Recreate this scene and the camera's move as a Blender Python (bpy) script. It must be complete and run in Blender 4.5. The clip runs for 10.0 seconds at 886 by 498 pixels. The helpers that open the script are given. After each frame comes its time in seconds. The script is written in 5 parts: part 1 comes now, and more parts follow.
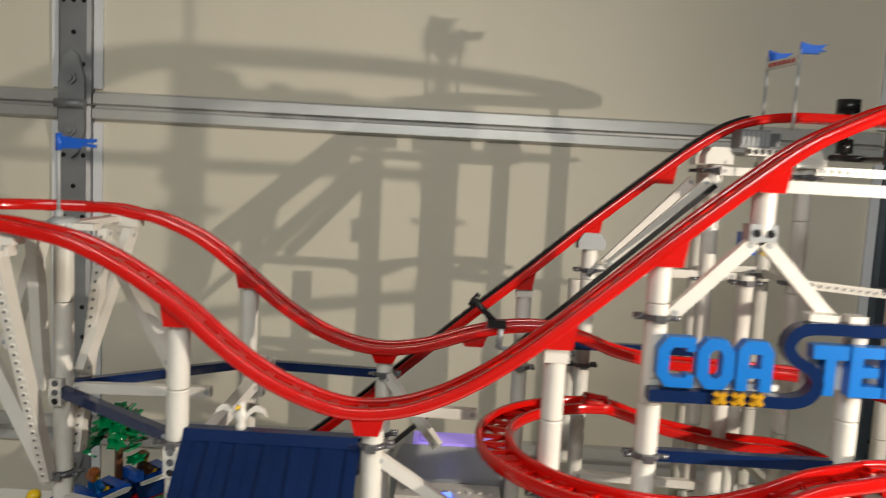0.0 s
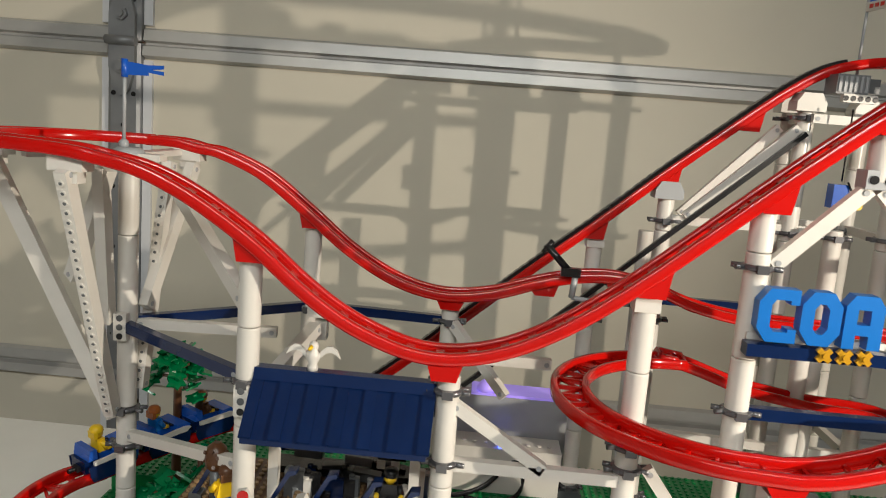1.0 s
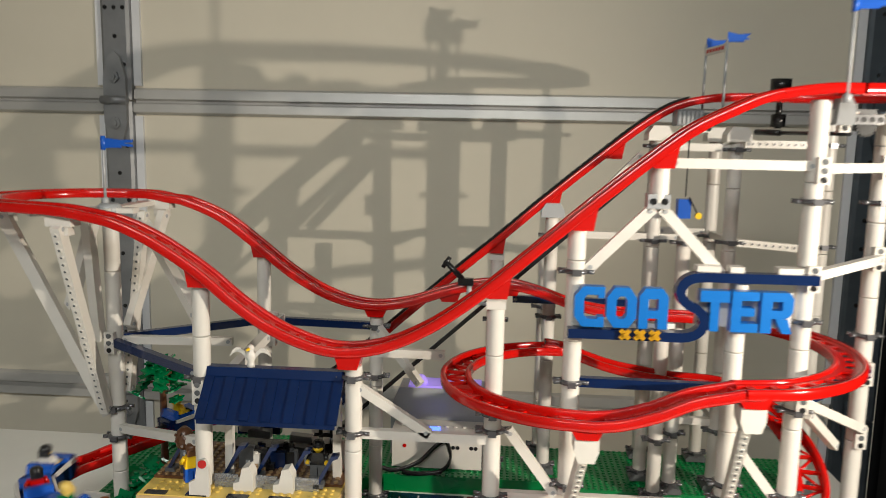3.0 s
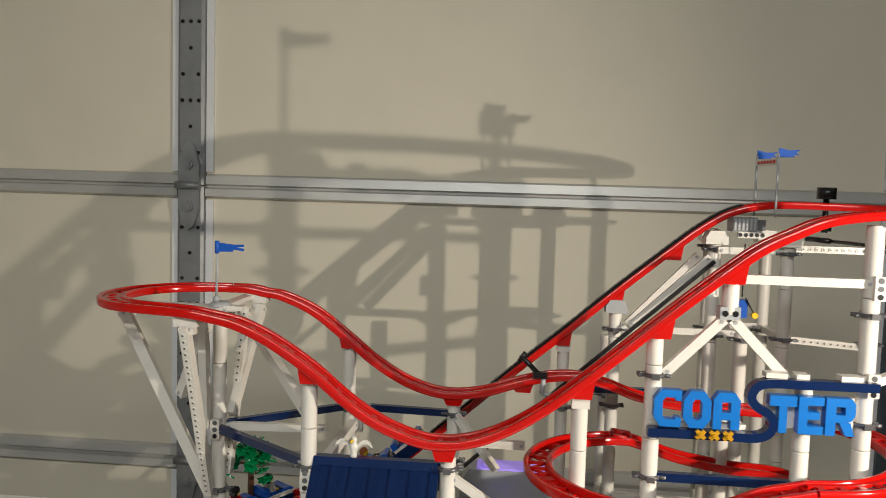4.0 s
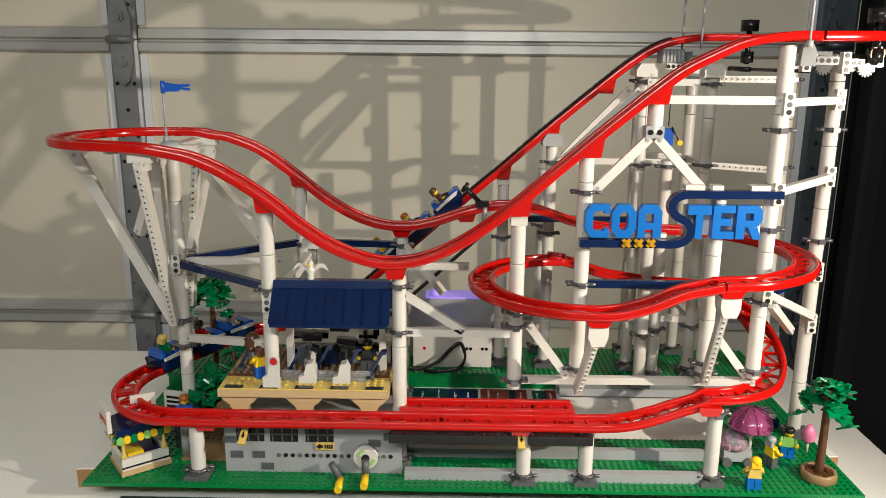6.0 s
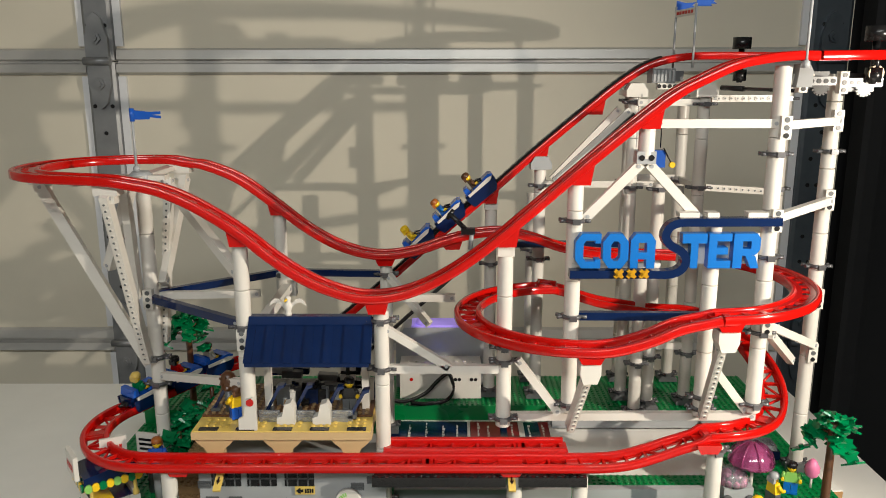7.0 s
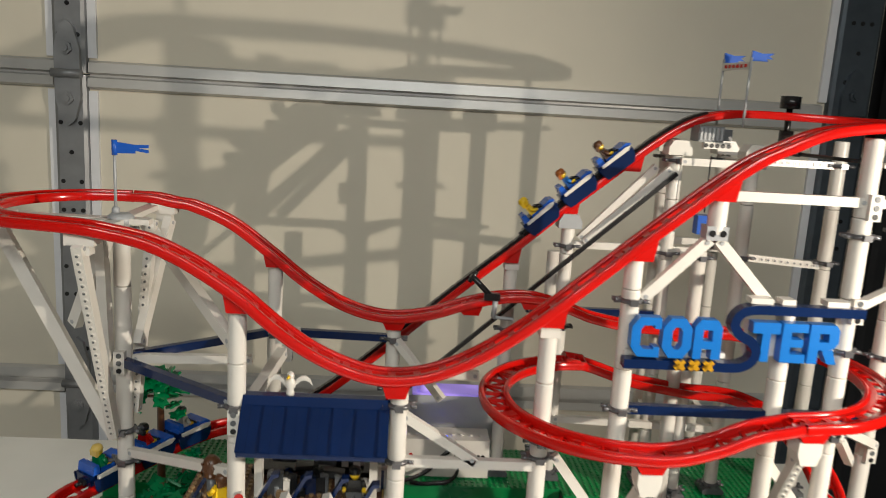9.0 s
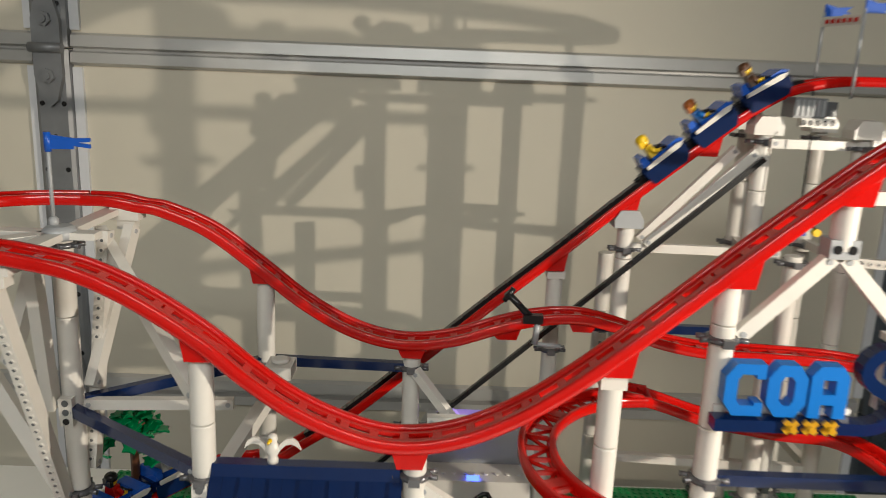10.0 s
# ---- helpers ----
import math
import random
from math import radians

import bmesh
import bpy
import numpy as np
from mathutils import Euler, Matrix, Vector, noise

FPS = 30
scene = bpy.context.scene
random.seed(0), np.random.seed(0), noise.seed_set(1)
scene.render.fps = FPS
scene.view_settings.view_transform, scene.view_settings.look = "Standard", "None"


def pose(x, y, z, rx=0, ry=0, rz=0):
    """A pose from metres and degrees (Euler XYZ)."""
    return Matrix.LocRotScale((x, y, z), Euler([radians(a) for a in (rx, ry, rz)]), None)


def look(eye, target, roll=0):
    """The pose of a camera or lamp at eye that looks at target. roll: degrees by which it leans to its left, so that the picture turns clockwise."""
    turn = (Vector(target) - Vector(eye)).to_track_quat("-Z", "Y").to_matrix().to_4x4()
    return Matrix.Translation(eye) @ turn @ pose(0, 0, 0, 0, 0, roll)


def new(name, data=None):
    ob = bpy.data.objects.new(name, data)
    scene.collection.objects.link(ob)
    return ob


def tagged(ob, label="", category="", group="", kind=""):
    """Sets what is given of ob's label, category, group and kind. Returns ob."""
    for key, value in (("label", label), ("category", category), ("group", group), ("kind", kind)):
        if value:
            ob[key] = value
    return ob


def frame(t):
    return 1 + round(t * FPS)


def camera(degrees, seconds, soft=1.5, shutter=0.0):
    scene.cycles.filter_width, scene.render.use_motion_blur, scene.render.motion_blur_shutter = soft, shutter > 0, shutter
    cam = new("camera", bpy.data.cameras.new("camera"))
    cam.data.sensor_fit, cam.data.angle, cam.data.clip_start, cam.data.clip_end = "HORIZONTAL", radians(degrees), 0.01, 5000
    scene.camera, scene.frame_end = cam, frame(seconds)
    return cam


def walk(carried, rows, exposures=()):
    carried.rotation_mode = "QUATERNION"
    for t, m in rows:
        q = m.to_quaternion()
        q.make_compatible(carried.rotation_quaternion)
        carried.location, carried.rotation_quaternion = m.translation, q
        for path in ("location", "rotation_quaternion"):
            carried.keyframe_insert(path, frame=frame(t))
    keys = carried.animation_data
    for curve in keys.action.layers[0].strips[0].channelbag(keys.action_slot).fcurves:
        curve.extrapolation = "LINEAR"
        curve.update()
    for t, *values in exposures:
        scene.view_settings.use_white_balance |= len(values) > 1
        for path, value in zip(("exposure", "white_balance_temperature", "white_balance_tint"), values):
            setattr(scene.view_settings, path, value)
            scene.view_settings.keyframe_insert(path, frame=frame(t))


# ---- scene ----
cam = camera(60.1, 10.0, soft=0.85, shutter=0.5)
PATH = [
    (0, (-0.016, -0.512, 0.471), (-0.043, 1.477, 0.263), 3.1),
    (0.5, (-0.075, -0.479, 0.454), (-0.113, 1.502, 0.186), 4.4),
    (1, (-0.056, -0.484, 0.452), (-0.151, 1.487, 0.128), 4.5),
    (1.5, (-0.043, -0.477, 0.448), (-0.129, 1.491, 0.102), 4.1),
    (2, (-0.029, -0.512, 0.471), (-0.11, 1.456, 0.127), 2.7),
    (2.2, (-0.029, -0.51, 0.472), (-0.114, 1.459, 0.131), 2.1),
    (3.3, (0.087, -0.704, 0.505), (-0.092, 1.273, 0.259), 0.9),
    (3.5, (0.045, -0.715, 0.518), (-0.156, 1.263, 0.308), 0.8),
    (4, (-0.009, -0.735, 0.548), (-0.192, 1.252, 0.404), 1.7),
    (4.5, (-0.008, -0.762, 0.55), (-0.093, 1.228, 0.369), 2.3),
    (5, (-0.015, -0.78, 0.517), (-0.031, 1.185, 0.148), 2.0),
    (5.5, (-0.013, -0.794, 0.507), (-0.021, 1.15, 0.038), 1.0),
    (5.7, (-0.011, -0.794, 0.506), (-0.033, 1.149, 0.031), 0.7),
    (6.8, (-0.001, -0.76, 0.518), (-0.015, 1.19, 0.071), -0.0),
    (7, (0.002, -0.747, 0.52), (-0.007, 1.203, 0.079), -0.1),
    (7.5, (0.009, -0.726, 0.526), (0.012, 1.229, 0.105), 0.2),
    (8, (0.006, -0.685, 0.533), (0.035, 1.273, 0.128), 0.8),
    (8.5, (0.002, -0.68, 0.532), (0.051, 1.282, 0.144), 1.7),
    (9, (-0.074, -0.622, 0.54), (0.031, 1.339, 0.161), 3.4),
    (9.5, (-0.085, -0.548, 0.547), (0.042, 1.407, 0.147), 3.1),
    (10, (-0.062, -0.442, 0.544), (-0.039, 1.504, 0.082), 2.3),
]
walk(cam, [(t, look(eye, target, roll)) for t, eye, target, roll in PATH],
     exposures=[(0, -0.06), (2.2, -0.08), (3.5, -0.13), (4.5, -0.13), (5.5, -0.10), (10, -0.10)])

# ---- light ----
world = bpy.data.worlds.new("garage_night")
scene.world = world
world.use_nodes = True
world.node_tree.nodes["Background"].inputs[0].default_value = (0.9, 0.95, 1.0, 1)
world.node_tree.nodes["Background"].inputs[1].default_value = 0.02
LAMP = (0.815, -0.39, 0.478)
lamp_data = bpy.data.lights.new("work_lamp_bulb", "SPOT")
lamp_data.energy, lamp_data.color, lamp_data.shadow_soft_size = 50, (1.0, 0.90, 0.75), 0.005
lamp_data.spot_size, lamp_data.spot_blend = radians(130), 1.0
new("work_lamp_bulb", lamp_data).matrix_world = look(LAMP, (-0.70, 0.06, 0.27))
# Unseen overhead fill, added behind the camera to lift the shaded tones.
fill_data = bpy.data.lights.new("ceiling_fill", "AREA")
fill_data.shape, fill_data.size, fill_data.size_y = "RECTANGLE", 1.8, 0.5
fill_data.energy, fill_data.color = 58, (0.98, 1.0, 0.96)
new("ceiling_fill", fill_data).matrix_world = look((-0.1, -1.85, 1.60), (-0.1, -1.45, 0))
scene.view_settings.exposure = -0.05


# ---- materials ----
def mat(name, col, rough=0.3, metal=0.0, vary=0.08, scale=60.0, bump=0.05, trans=0.0, emit=0.0, second=None, coat=0.0):
    m = bpy.data.materials.new(name)
    m.use_nodes = True
    nt = m.node_tree
    b = nt.nodes["Principled BSDF"]
    tc = nt.nodes.new("ShaderNodeTexCoord")
    n1 = nt.nodes.new("ShaderNodeTexNoise")
    n1.inputs["Scale"].default_value, n1.inputs["Detail"].default_value = scale, 6
    n2 = nt.nodes.new("ShaderNodeTexNoise")
    n2.inputs["Scale"].default_value, n2.inputs["Detail"].default_value = scale * 0.12, 3
    info = nt.nodes.new("ShaderNodeObjectInfo")
    for n in (n1, n2):
        nt.links.new(tc.outputs["Object"], n.inputs["Vector"])
    add = nt.nodes.new("ShaderNodeMath")
    add.operation = "ADD"
    nt.links.new(n1.outputs["Fac"], add.inputs[0])
    nt.links.new(n2.outputs["Fac"], add.inputs[1])
    add2 = nt.nodes.new("ShaderNodeMath")
    add2.operation = "MULTIPLY_ADD"
    nt.links.new(info.outputs["Random"], add2.inputs[0])
    add2.inputs[1].default_value = 0.35
    nt.links.new(add.outputs[0], add2.inputs[2])
    ramp = nt.nodes.new("ShaderNodeMapRange")
    ramp.inputs[1].default_value, ramp.inputs[2].default_value = 0.6, 1.75
    nt.links.new(add2.outputs[0], ramp.inputs[0])
    mix = nt.nodes.new("ShaderNodeMix")
    mix.data_type = "RGBA"
    lo = [max(0, c * (1 - vary)) for c in (second or col)]
    hi = [min(1, c * (1 + vary)) for c in col]
    mix.inputs[6].default_value, mix.inputs[7].default_value = (*lo, 1), (*hi, 1)
    nt.links.new(ramp.outputs[0], mix.inputs[0])
    nt.links.new(mix.outputs[2], b.inputs["Base Color"])
    r = nt.nodes.new("ShaderNodeMapRange")
    r.inputs[3].default_value, r.inputs[4].default_value = max(0.03, rough - 0.07), rough + 0.1
    nt.links.new(n2.outputs["Fac"], r.inputs[0])
    nt.links.new(r.outputs[0], b.inputs["Roughness"])
    b.inputs["Metallic"].default_value = metal
    b.inputs["Transmission Weight"].default_value = trans
    b.inputs["Coat Weight"].default_value = coat
    if emit:
        b.inputs["Emission Color"].default_value = (*col, 1)
        b.inputs["Emission Strength"].default_value = emit
    if bump:
        bp = nt.nodes.new("ShaderNodeBump")
        bp.inputs["Strength"].default_value, bp.inputs["Distance"].default_value = bump, 0.002
        nt.links.new(n1.outputs["Fac"], bp.inputs["Height"])
        nt.links.new(bp.outputs["Normal"], b.inputs["Normal"])
    return m


RED = mat("red_plastic", (0.50, 0.005, 0.003), 0.13, bump=0.02, vary=0.14)
WHITE = mat("white_plastic", (0.65, 0.62, 0.57), 0.30, vary=0.07)
NAVY = mat("navy_plastic", (0.003, 0.014, 0.064), 0.14, vary=0.2, bump=0.03)
BLUE = mat("blue_plastic", (0.01, 0.09, 0.46), 0.25)
AZURE = mat("azure_plastic", (0.004, 0.135, 0.47), 0.28)
GREEN = mat("green_plastic", (0.0, 0.20, 0.05), 0.28, vary=0.15)
LEAF = mat("leaf_plastic", (0.0, 0.17, 0.055), 0.15, vary=0.25)
GREY = mat("grey_plastic", (0.34, 0.35, 0.36), 0.35)
MGREY = mat("mid_grey_plastic", (0.19, 0.195, 0.20), 0.35)
DRED = mat("printed_maroon", (0.24, 0.015, 0.015), 0.3)
DGREY = mat("dark_grey_plastic", (0.10, 0.105, 0.11), 0.3)
BLACK = mat("black_plastic", (0.012, 0.012, 0.013), 0.25, vary=0.3)
YELLOW = mat("yellow_plastic", (0.85, 0.55, 0.015), 0.28)
GOLD = mat("dark_yellow_plastic", (0.46, 0.24, 0.008), 0.3)
PALE = mat("pale_yellow_plastic", (0.70, 0.50, 0.12), 0.32)
CLIP = mat("pearl_grey_clip", (0.15, 0.15, 0.16), 0.26, metal=0.55, vary=0.2)
TAN = mat("tan_plastic", (0.56, 0.39, 0.20), 0.35)
DTAN = mat("dark_tan_plastic", (0.30, 0.19, 0.09), 0.4)
BROWN = mat("brown_plastic", (0.10, 0.04, 0.016), 0.35, vary=0.2)
ORANGE = mat("ginger_plastic", (0.38, 0.11, 0.02), 0.3)
PINK = mat("pink_plastic", (0.80, 0.22, 0.42), 0.3)
SKIN = mat("minifig_yellow", (0.85, 0.55, 0.02), 0.28)
MAGENTA = mat("clear_pink_dome", (0.70, 0.16, 0.42), 0.08, trans=0.75, bump=0)
CLEAR = mat("smoky_clear_plastic", (0.75, 0.78, 0.82), 0.08, trans=0.8, bump=0)
LIME = mat("light_green_plastic", (0.25, 0.55, 0.12), 0.3)
STEEL = mat("galvanized_steel", (0.27, 0.275, 0.285), 0.46, metal=0.6, vary=0.22, scale=35, bump=0.10)
RAILSTEEL = mat("painted_rib_steel", (0.50, 0.49, 0.47), 0.34, metal=0.25, vary=0.1, scale=25, bump=0.06)
# Darker STEEL copy: the right stile's shade put into its colour; lamp stand too.
SHADESTEEL = mat("galvanized_steel_shade_copy", (0.10, 0.12, 0.14), 0.4, metal=0.7, vary=0.25, scale=35, bump=0.08)
CREAM = mat("cream_door_skin", (0.70, 0.645, 0.53), 0.55, vary=0.05, scale=9, bump=0.10)
FOAM = mat("white_foam_edge", (0.74, 0.74, 0.76), 0.7, vary=0.06)
# Near-black colour stands in for the dark area right of the door.
VOID = mat("near_black_dark_area", (0.006, 0.006, 0.007), 0.8, vary=0.3)
TABLE = mat("white_table_laminate", (0.88, 0.86, 0.81), 0.32, vary=0.07, scale=14, bump=0.04)
WOOD = mat("raw_pine", (0.42, 0.23, 0.09), 0.6, vary=0.25, scale=40, second=(0.22, 0.11, 0.04))
CONCRETE = mat("garage_concrete", (0.20, 0.20, 0.19), 0.8, vary=0.2, scale=12)
PLASTER = mat("painted_plasterboard", (0.60, 0.58, 0.54), 0.8, vary=0.05, scale=8)
SHADEGREEN = mat("dark_green_shade", (0.018, 0.030, 0.022), 0.7, vary=0.2, scale=80)
CHROME = mat("chrome_silver", (0.62, 0.62, 0.64), 0.16, metal=1.0)
LILAC = mat("lilac_led_strip", (0.42, 0.30, 1.0), 0.4, emit=0.30)
BLUELED = mat("blue_led", (0.05, 0.10, 1.0), 0.4, emit=6.0)


# ---- mesh helpers ----
def box(bm, x0, y0, z0, x1, y1, z1, mi=0, m=None):
    vs = [bm.verts.new(m @ Vector(p) if m else p) for p in
          ((x0, y0, z0), (x1, y0, z0), (x1, y1, z0), (x0, y1, z0), (x0, y0, z1), (x1, y0, z1), (x1, y1, z1), (x0, y1, z1))]
    for f in ((3, 2, 1, 0), (4, 5, 6, 7), (0, 1, 5, 4), (1, 2, 6, 5), (2, 3, 7, 6), (3, 0, 4, 7)):
        bm.faces.new([vs[i] for i in f]).material_index = mi


def cyl(bm, a, b, r, r2=None, n=16, mi=0, smooth=True):
    a, b = Vector(a), Vector(b)
    d = (b - a).normalized()
    u = d.orthogonal().normalized()
    v = d.cross(u)
    r2 = r if r2 is None else r2
    ra, rb = [], []
    for i in range(n):
        w = u * math.cos(2 * math.pi * i / n) + v * math.sin(2 * math.pi * i / n)
        ra.append(bm.verts.new(a + w * r))
        rb.append(bm.verts.new(b + w * r2))
    for i in range(n):
        f = bm.faces.new((ra[i], ra[(i + 1) % n], rb[(i + 1) % n], rb[i]))
        f.smooth, f.material_index = smooth, mi
    bm.faces.new(ra[::-1]).material_index = mi
    bm.faces.new(rb).material_index = mi


def lathe(bm, prof, at=(0, 0, 0), n=20, mi=0):
    rings = []
    for r, z in prof:
        rings.append([bm.verts.new((at[0] + r * math.cos(2 * math.pi * i / n), at[1] + r * math.sin(2 * math.pi * i / n), at[2] + z)) for i in range(n)])
    for A, B in zip(rings, rings[1:]):
        for i in range(n):
            f = bm.faces.new((A[i], A[(i + 1) % n], B[(i + 1) % n], B[i]))
            f.smooth, f.material_index = True, mi
    bm.faces.new(rings[0][::-1]).material_index = mi
    bm.faces.new(rings[-1]).material_index = mi


def prism(bm, pts, y0, y1, mi=0, axis="y"):
    """Extrudes an outline of (x, z) from y0 to y1."""
    put = (lambda p, y: (p[0], y, p[1])) if axis == "y" else (lambda p, y: (y, p[0], p[1]))
    A = [bm.verts.new(put(p, y0)) for p in pts]
    B = [bm.verts.new(put(p, y1)) for p in pts]
    n = len(pts)
    faces = [bm.faces.new(A), bm.faces.new(B[::-1])]
    for i in range(n):
        faces.append(bm.faces.new((A[i], B[i], B[(i + 1) % n], A[(i + 1) % n])))
    for f in faces:
        f.material_index = mi


def sweep(bm, path, sides, ups, outline, mi=0, smooth=True, caps=True):
    """Carries an outline of (side, up) along a path."""
    rings = [[bm.verts.new(p + s * a + u * b) for a, b in outline] for p, s, u in zip(path, sides, ups)]
    n = len(outline)
    for A, B in zip(rings, rings[1:]):
        for i in range(n):
            f = bm.faces.new((A[i], A[(i + 1) % n], B[(i + 1) % n], B[i]))
            f.smooth, f.material_index = smooth, mi
    if caps:
        bm.faces.new(rings[0][::-1]).material_index = mi
        bm.faces.new(rings[-1]).material_index = mi


def bevelled(bm, w=0.0006):
    bmesh.ops.bevel(bm, geom=[e for e in bm.edges if e.is_manifold and e.calc_face_angle(0) > 0.5], offset=w, segments=1, affect="EDGES", clamp_overlap=True)
    return bm


def mesh(name, bm, mats):
    bmesh.ops.recalc_face_normals(bm, faces=bm.faces[:])
    me = bpy.data.meshes.new(name)
    bm.to_mesh(me)
    bm.free()
    for m in mats if isinstance(mats, (list, tuple)) else [mats]:
        me.materials.append(m)
    return me


def part(name, bm, mats, parent, label=""):
    ob = new(name, mesh(name, bm, mats))
    ob.parent = parent
    return tagged(ob, label)


def thing(name, bm, mats, label, category, group="", kind=""):
    return tagged(new(name, mesh(name, bm, mats)), label, category, group, kind)


def root(name, at, label, category, group="", rz=0):
    ob = new(name)
    ob.matrix_basis = pose(*at, 0, 0, rz)
    ob.empty_display_size = 0.01
    return tagged(ob, label, category, group)


def studs_mesh(name, cells, z, material, r=0.0024, h=0.0017, n=8):
    verts, faces = [], []
    ring = [(r * math.cos(2 * math.pi * i / n), r * math.sin(2 * math.pi * i / n)) for i in range(n)]
    for x, y in cells:
        k = len(verts)
        verts += [(x + a, y + b, z) for a, b in ring] + [(x + a, y + b, z + h) for a, b in ring]
        faces += [(k + i, k + (i + 1) % n, k + n + (i + 1) % n, k + n + i) for i in range(n)] + [tuple(range(k + n, k + 2 * n))]
    me = bpy.data.meshes.new(name)
    me.from_pydata(verts, [], faces)
    me.materials.append(material)
    return me


def grid(x0, y0, x1, y1, s=0.008):
    return [(x0 + s * (i + 0.5), y0 + s * (j + 0.5)) for i in range(int((x1 - x0) / s + 0.01)) for j in range(int((y1 - y0) / s + 0.01))]


def structure(name, bm, mats, label=""):
    return tagged(new(name, mesh(name, bm, mats)), label, name.split("_")[0], "", "structure")


# ---- the garage ----
def garage():
    bm = bmesh.new()
    box(bm, -3.0, -3.2, -0.80, 2.6, 1.2, -0.76)
    structure("floor", bm, CONCRETE, "grey concrete garage floor")
    bm = bmesh.new()
    box(bm, -3.0, -3.2, 1.75, 2.6, 1.2, 1.80)
    structure("ceiling", bm, PLASTER, "plain off-white garage ceiling")
    for name, b in (("wall_west", (-3.05, -3.2, -0.76, -3.0, 1.2, 1.75)), ("wall_south", (-3.0, -3.25, -0.76, 2.6, -3.2, 1.75))):
        bm = bmesh.new()
        box(bm, *b)
        structure(name, bm, PLASTER, "painted plasterboard garage wall")
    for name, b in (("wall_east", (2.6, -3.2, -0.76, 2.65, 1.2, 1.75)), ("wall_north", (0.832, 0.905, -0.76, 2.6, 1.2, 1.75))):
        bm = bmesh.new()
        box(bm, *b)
        structure(name, bm, VOID, "wall coloured near-black for the dark area beside the door")


def garage_door():
    r = root("garage_door", (0, 0.873, 0), "cream sectional garage door with galvanized ribs and hinges", "garage door")
    seams = (-0.76, -0.05, 0.55, 1.15, 1.75)
    for z0, z1 in zip(seams, seams[1:]):
        for x0, x1 in ((-3.0, -1.735), (-1.735, -0.703), (-0.703, 0.828)):
            bm = bmesh.new()
            box(bm, x0 + 0.001, 0, z0 + 0.001, x1 - 0.001, 0.03, z1 - 0.001)
            part("panel", bm, CREAM, r)
    for zc in (-0.05, 0.55, 1.15):
        for x0, x1 in ((-1.70, -0.734), (-0.672, 0.728)):
            bm = bmesh.new()
            # two stepped flanges with a rolled groove between
            prism(bm, [(-0.001, zc + 0.026), (-0.010, zc + 0.022), (-0.013, zc + 0.004), (-0.003, zc + 0.001), (-0.003, zc - 0.003), (-0.015, zc - 0.006), (-0.017, zc - 0.022), (-0.001, zc - 0.027)], x0, x1, axis="x")
            part("rib", bm, RAILSTEEL, r, "grey rolled steel rib")
    # right stile and hinges take the darker copy, with shade in its colour
    for x, m in ((-0.703, STEEL), (0.777, SHADESTEEL), (-1.735, STEEL)):
        for z0, z1 in zip(seams, seams[1:]):
            bm = bmesh.new()
            w = 0.029 if x < 0 else 0.040
            prism(bm, [(x - w, 0), (x - w, -0.016), (x - w + 0.006, -0.020), (x + w - 0.006, -0.020), (x + w, -0.016), (x + w, 0)], z0 + 0.002, z1 - 0.002)
            for v in bm.verts:
                v.co = Vector((v.co.x, v.co.z, v.co.y))
            # punched holes as dark recessed discs with a raised rim
            for k in range(9):
                zz = z0 + 0.07 + k * 0.055
                if zz > z1 - 0.06:
                    continue
                for dx in ((-0.017, 0.017), (0.0,), (-0.018, 0.0, 0.018))[k % 3]:
                    cyl(bm, (x + dx, -0.0195, zz), (x + dx, -0.0212, zz), 0.0042, n=10, mi=1)
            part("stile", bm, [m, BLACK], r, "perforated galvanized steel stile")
            for sx in ((-1, 1) if x < 0 else (-1,)):
                bm = bmesh.new()
                xe = x + sx * (w + 0.0085)
                box(bm, xe - 0.008, -0.007, z0 + 0.03, xe + 0.008, 0.0, z1 - 0.03)
                part("edge_strip", bm, FOAM, r, "white foam edge strip")
        for zc in (-0.05, 0.55, 1.15):
            bm = bmesh.new()
            for s in (1, -1):
                pts = [(x - 0.023, zc + s * 0.006), (x - 0.023, zc + s * 0.045), (x - 0.012, zc + s * 0.085), (x, zc + s * 0.095), (x + 0.012, zc + s * 0.085), (x + 0.023, zc + s * 0.045), (x + 0.023, zc + s * 0.006)]
                prism(bm, pts, -0.030, -0.0195)
                cyl(bm, (x, -0.030, zc + s * 0.045), (x, -0.036, zc + s * 0.045), 0.012, n=6, smooth=False)
                cyl(bm, (x, -0.036, zc + s * 0.045), (x, -0.040, zc + s * 0.045), 0.0065, n=12)
            cyl(bm, (x - 0.027, -0.032, zc), (x + 0.027, -0.032, zc), 0.008, n=14)
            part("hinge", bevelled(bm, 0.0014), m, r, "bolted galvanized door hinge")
    # vertical roller track beside the door, its steel coloured near-black to look unlit
    bm = bmesh.new()
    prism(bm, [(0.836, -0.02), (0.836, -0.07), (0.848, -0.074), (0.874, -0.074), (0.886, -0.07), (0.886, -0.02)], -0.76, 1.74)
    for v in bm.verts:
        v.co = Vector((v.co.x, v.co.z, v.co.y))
    part("roller_track", bm, VOID, r, "steel roller track coloured near-black as if unlit")


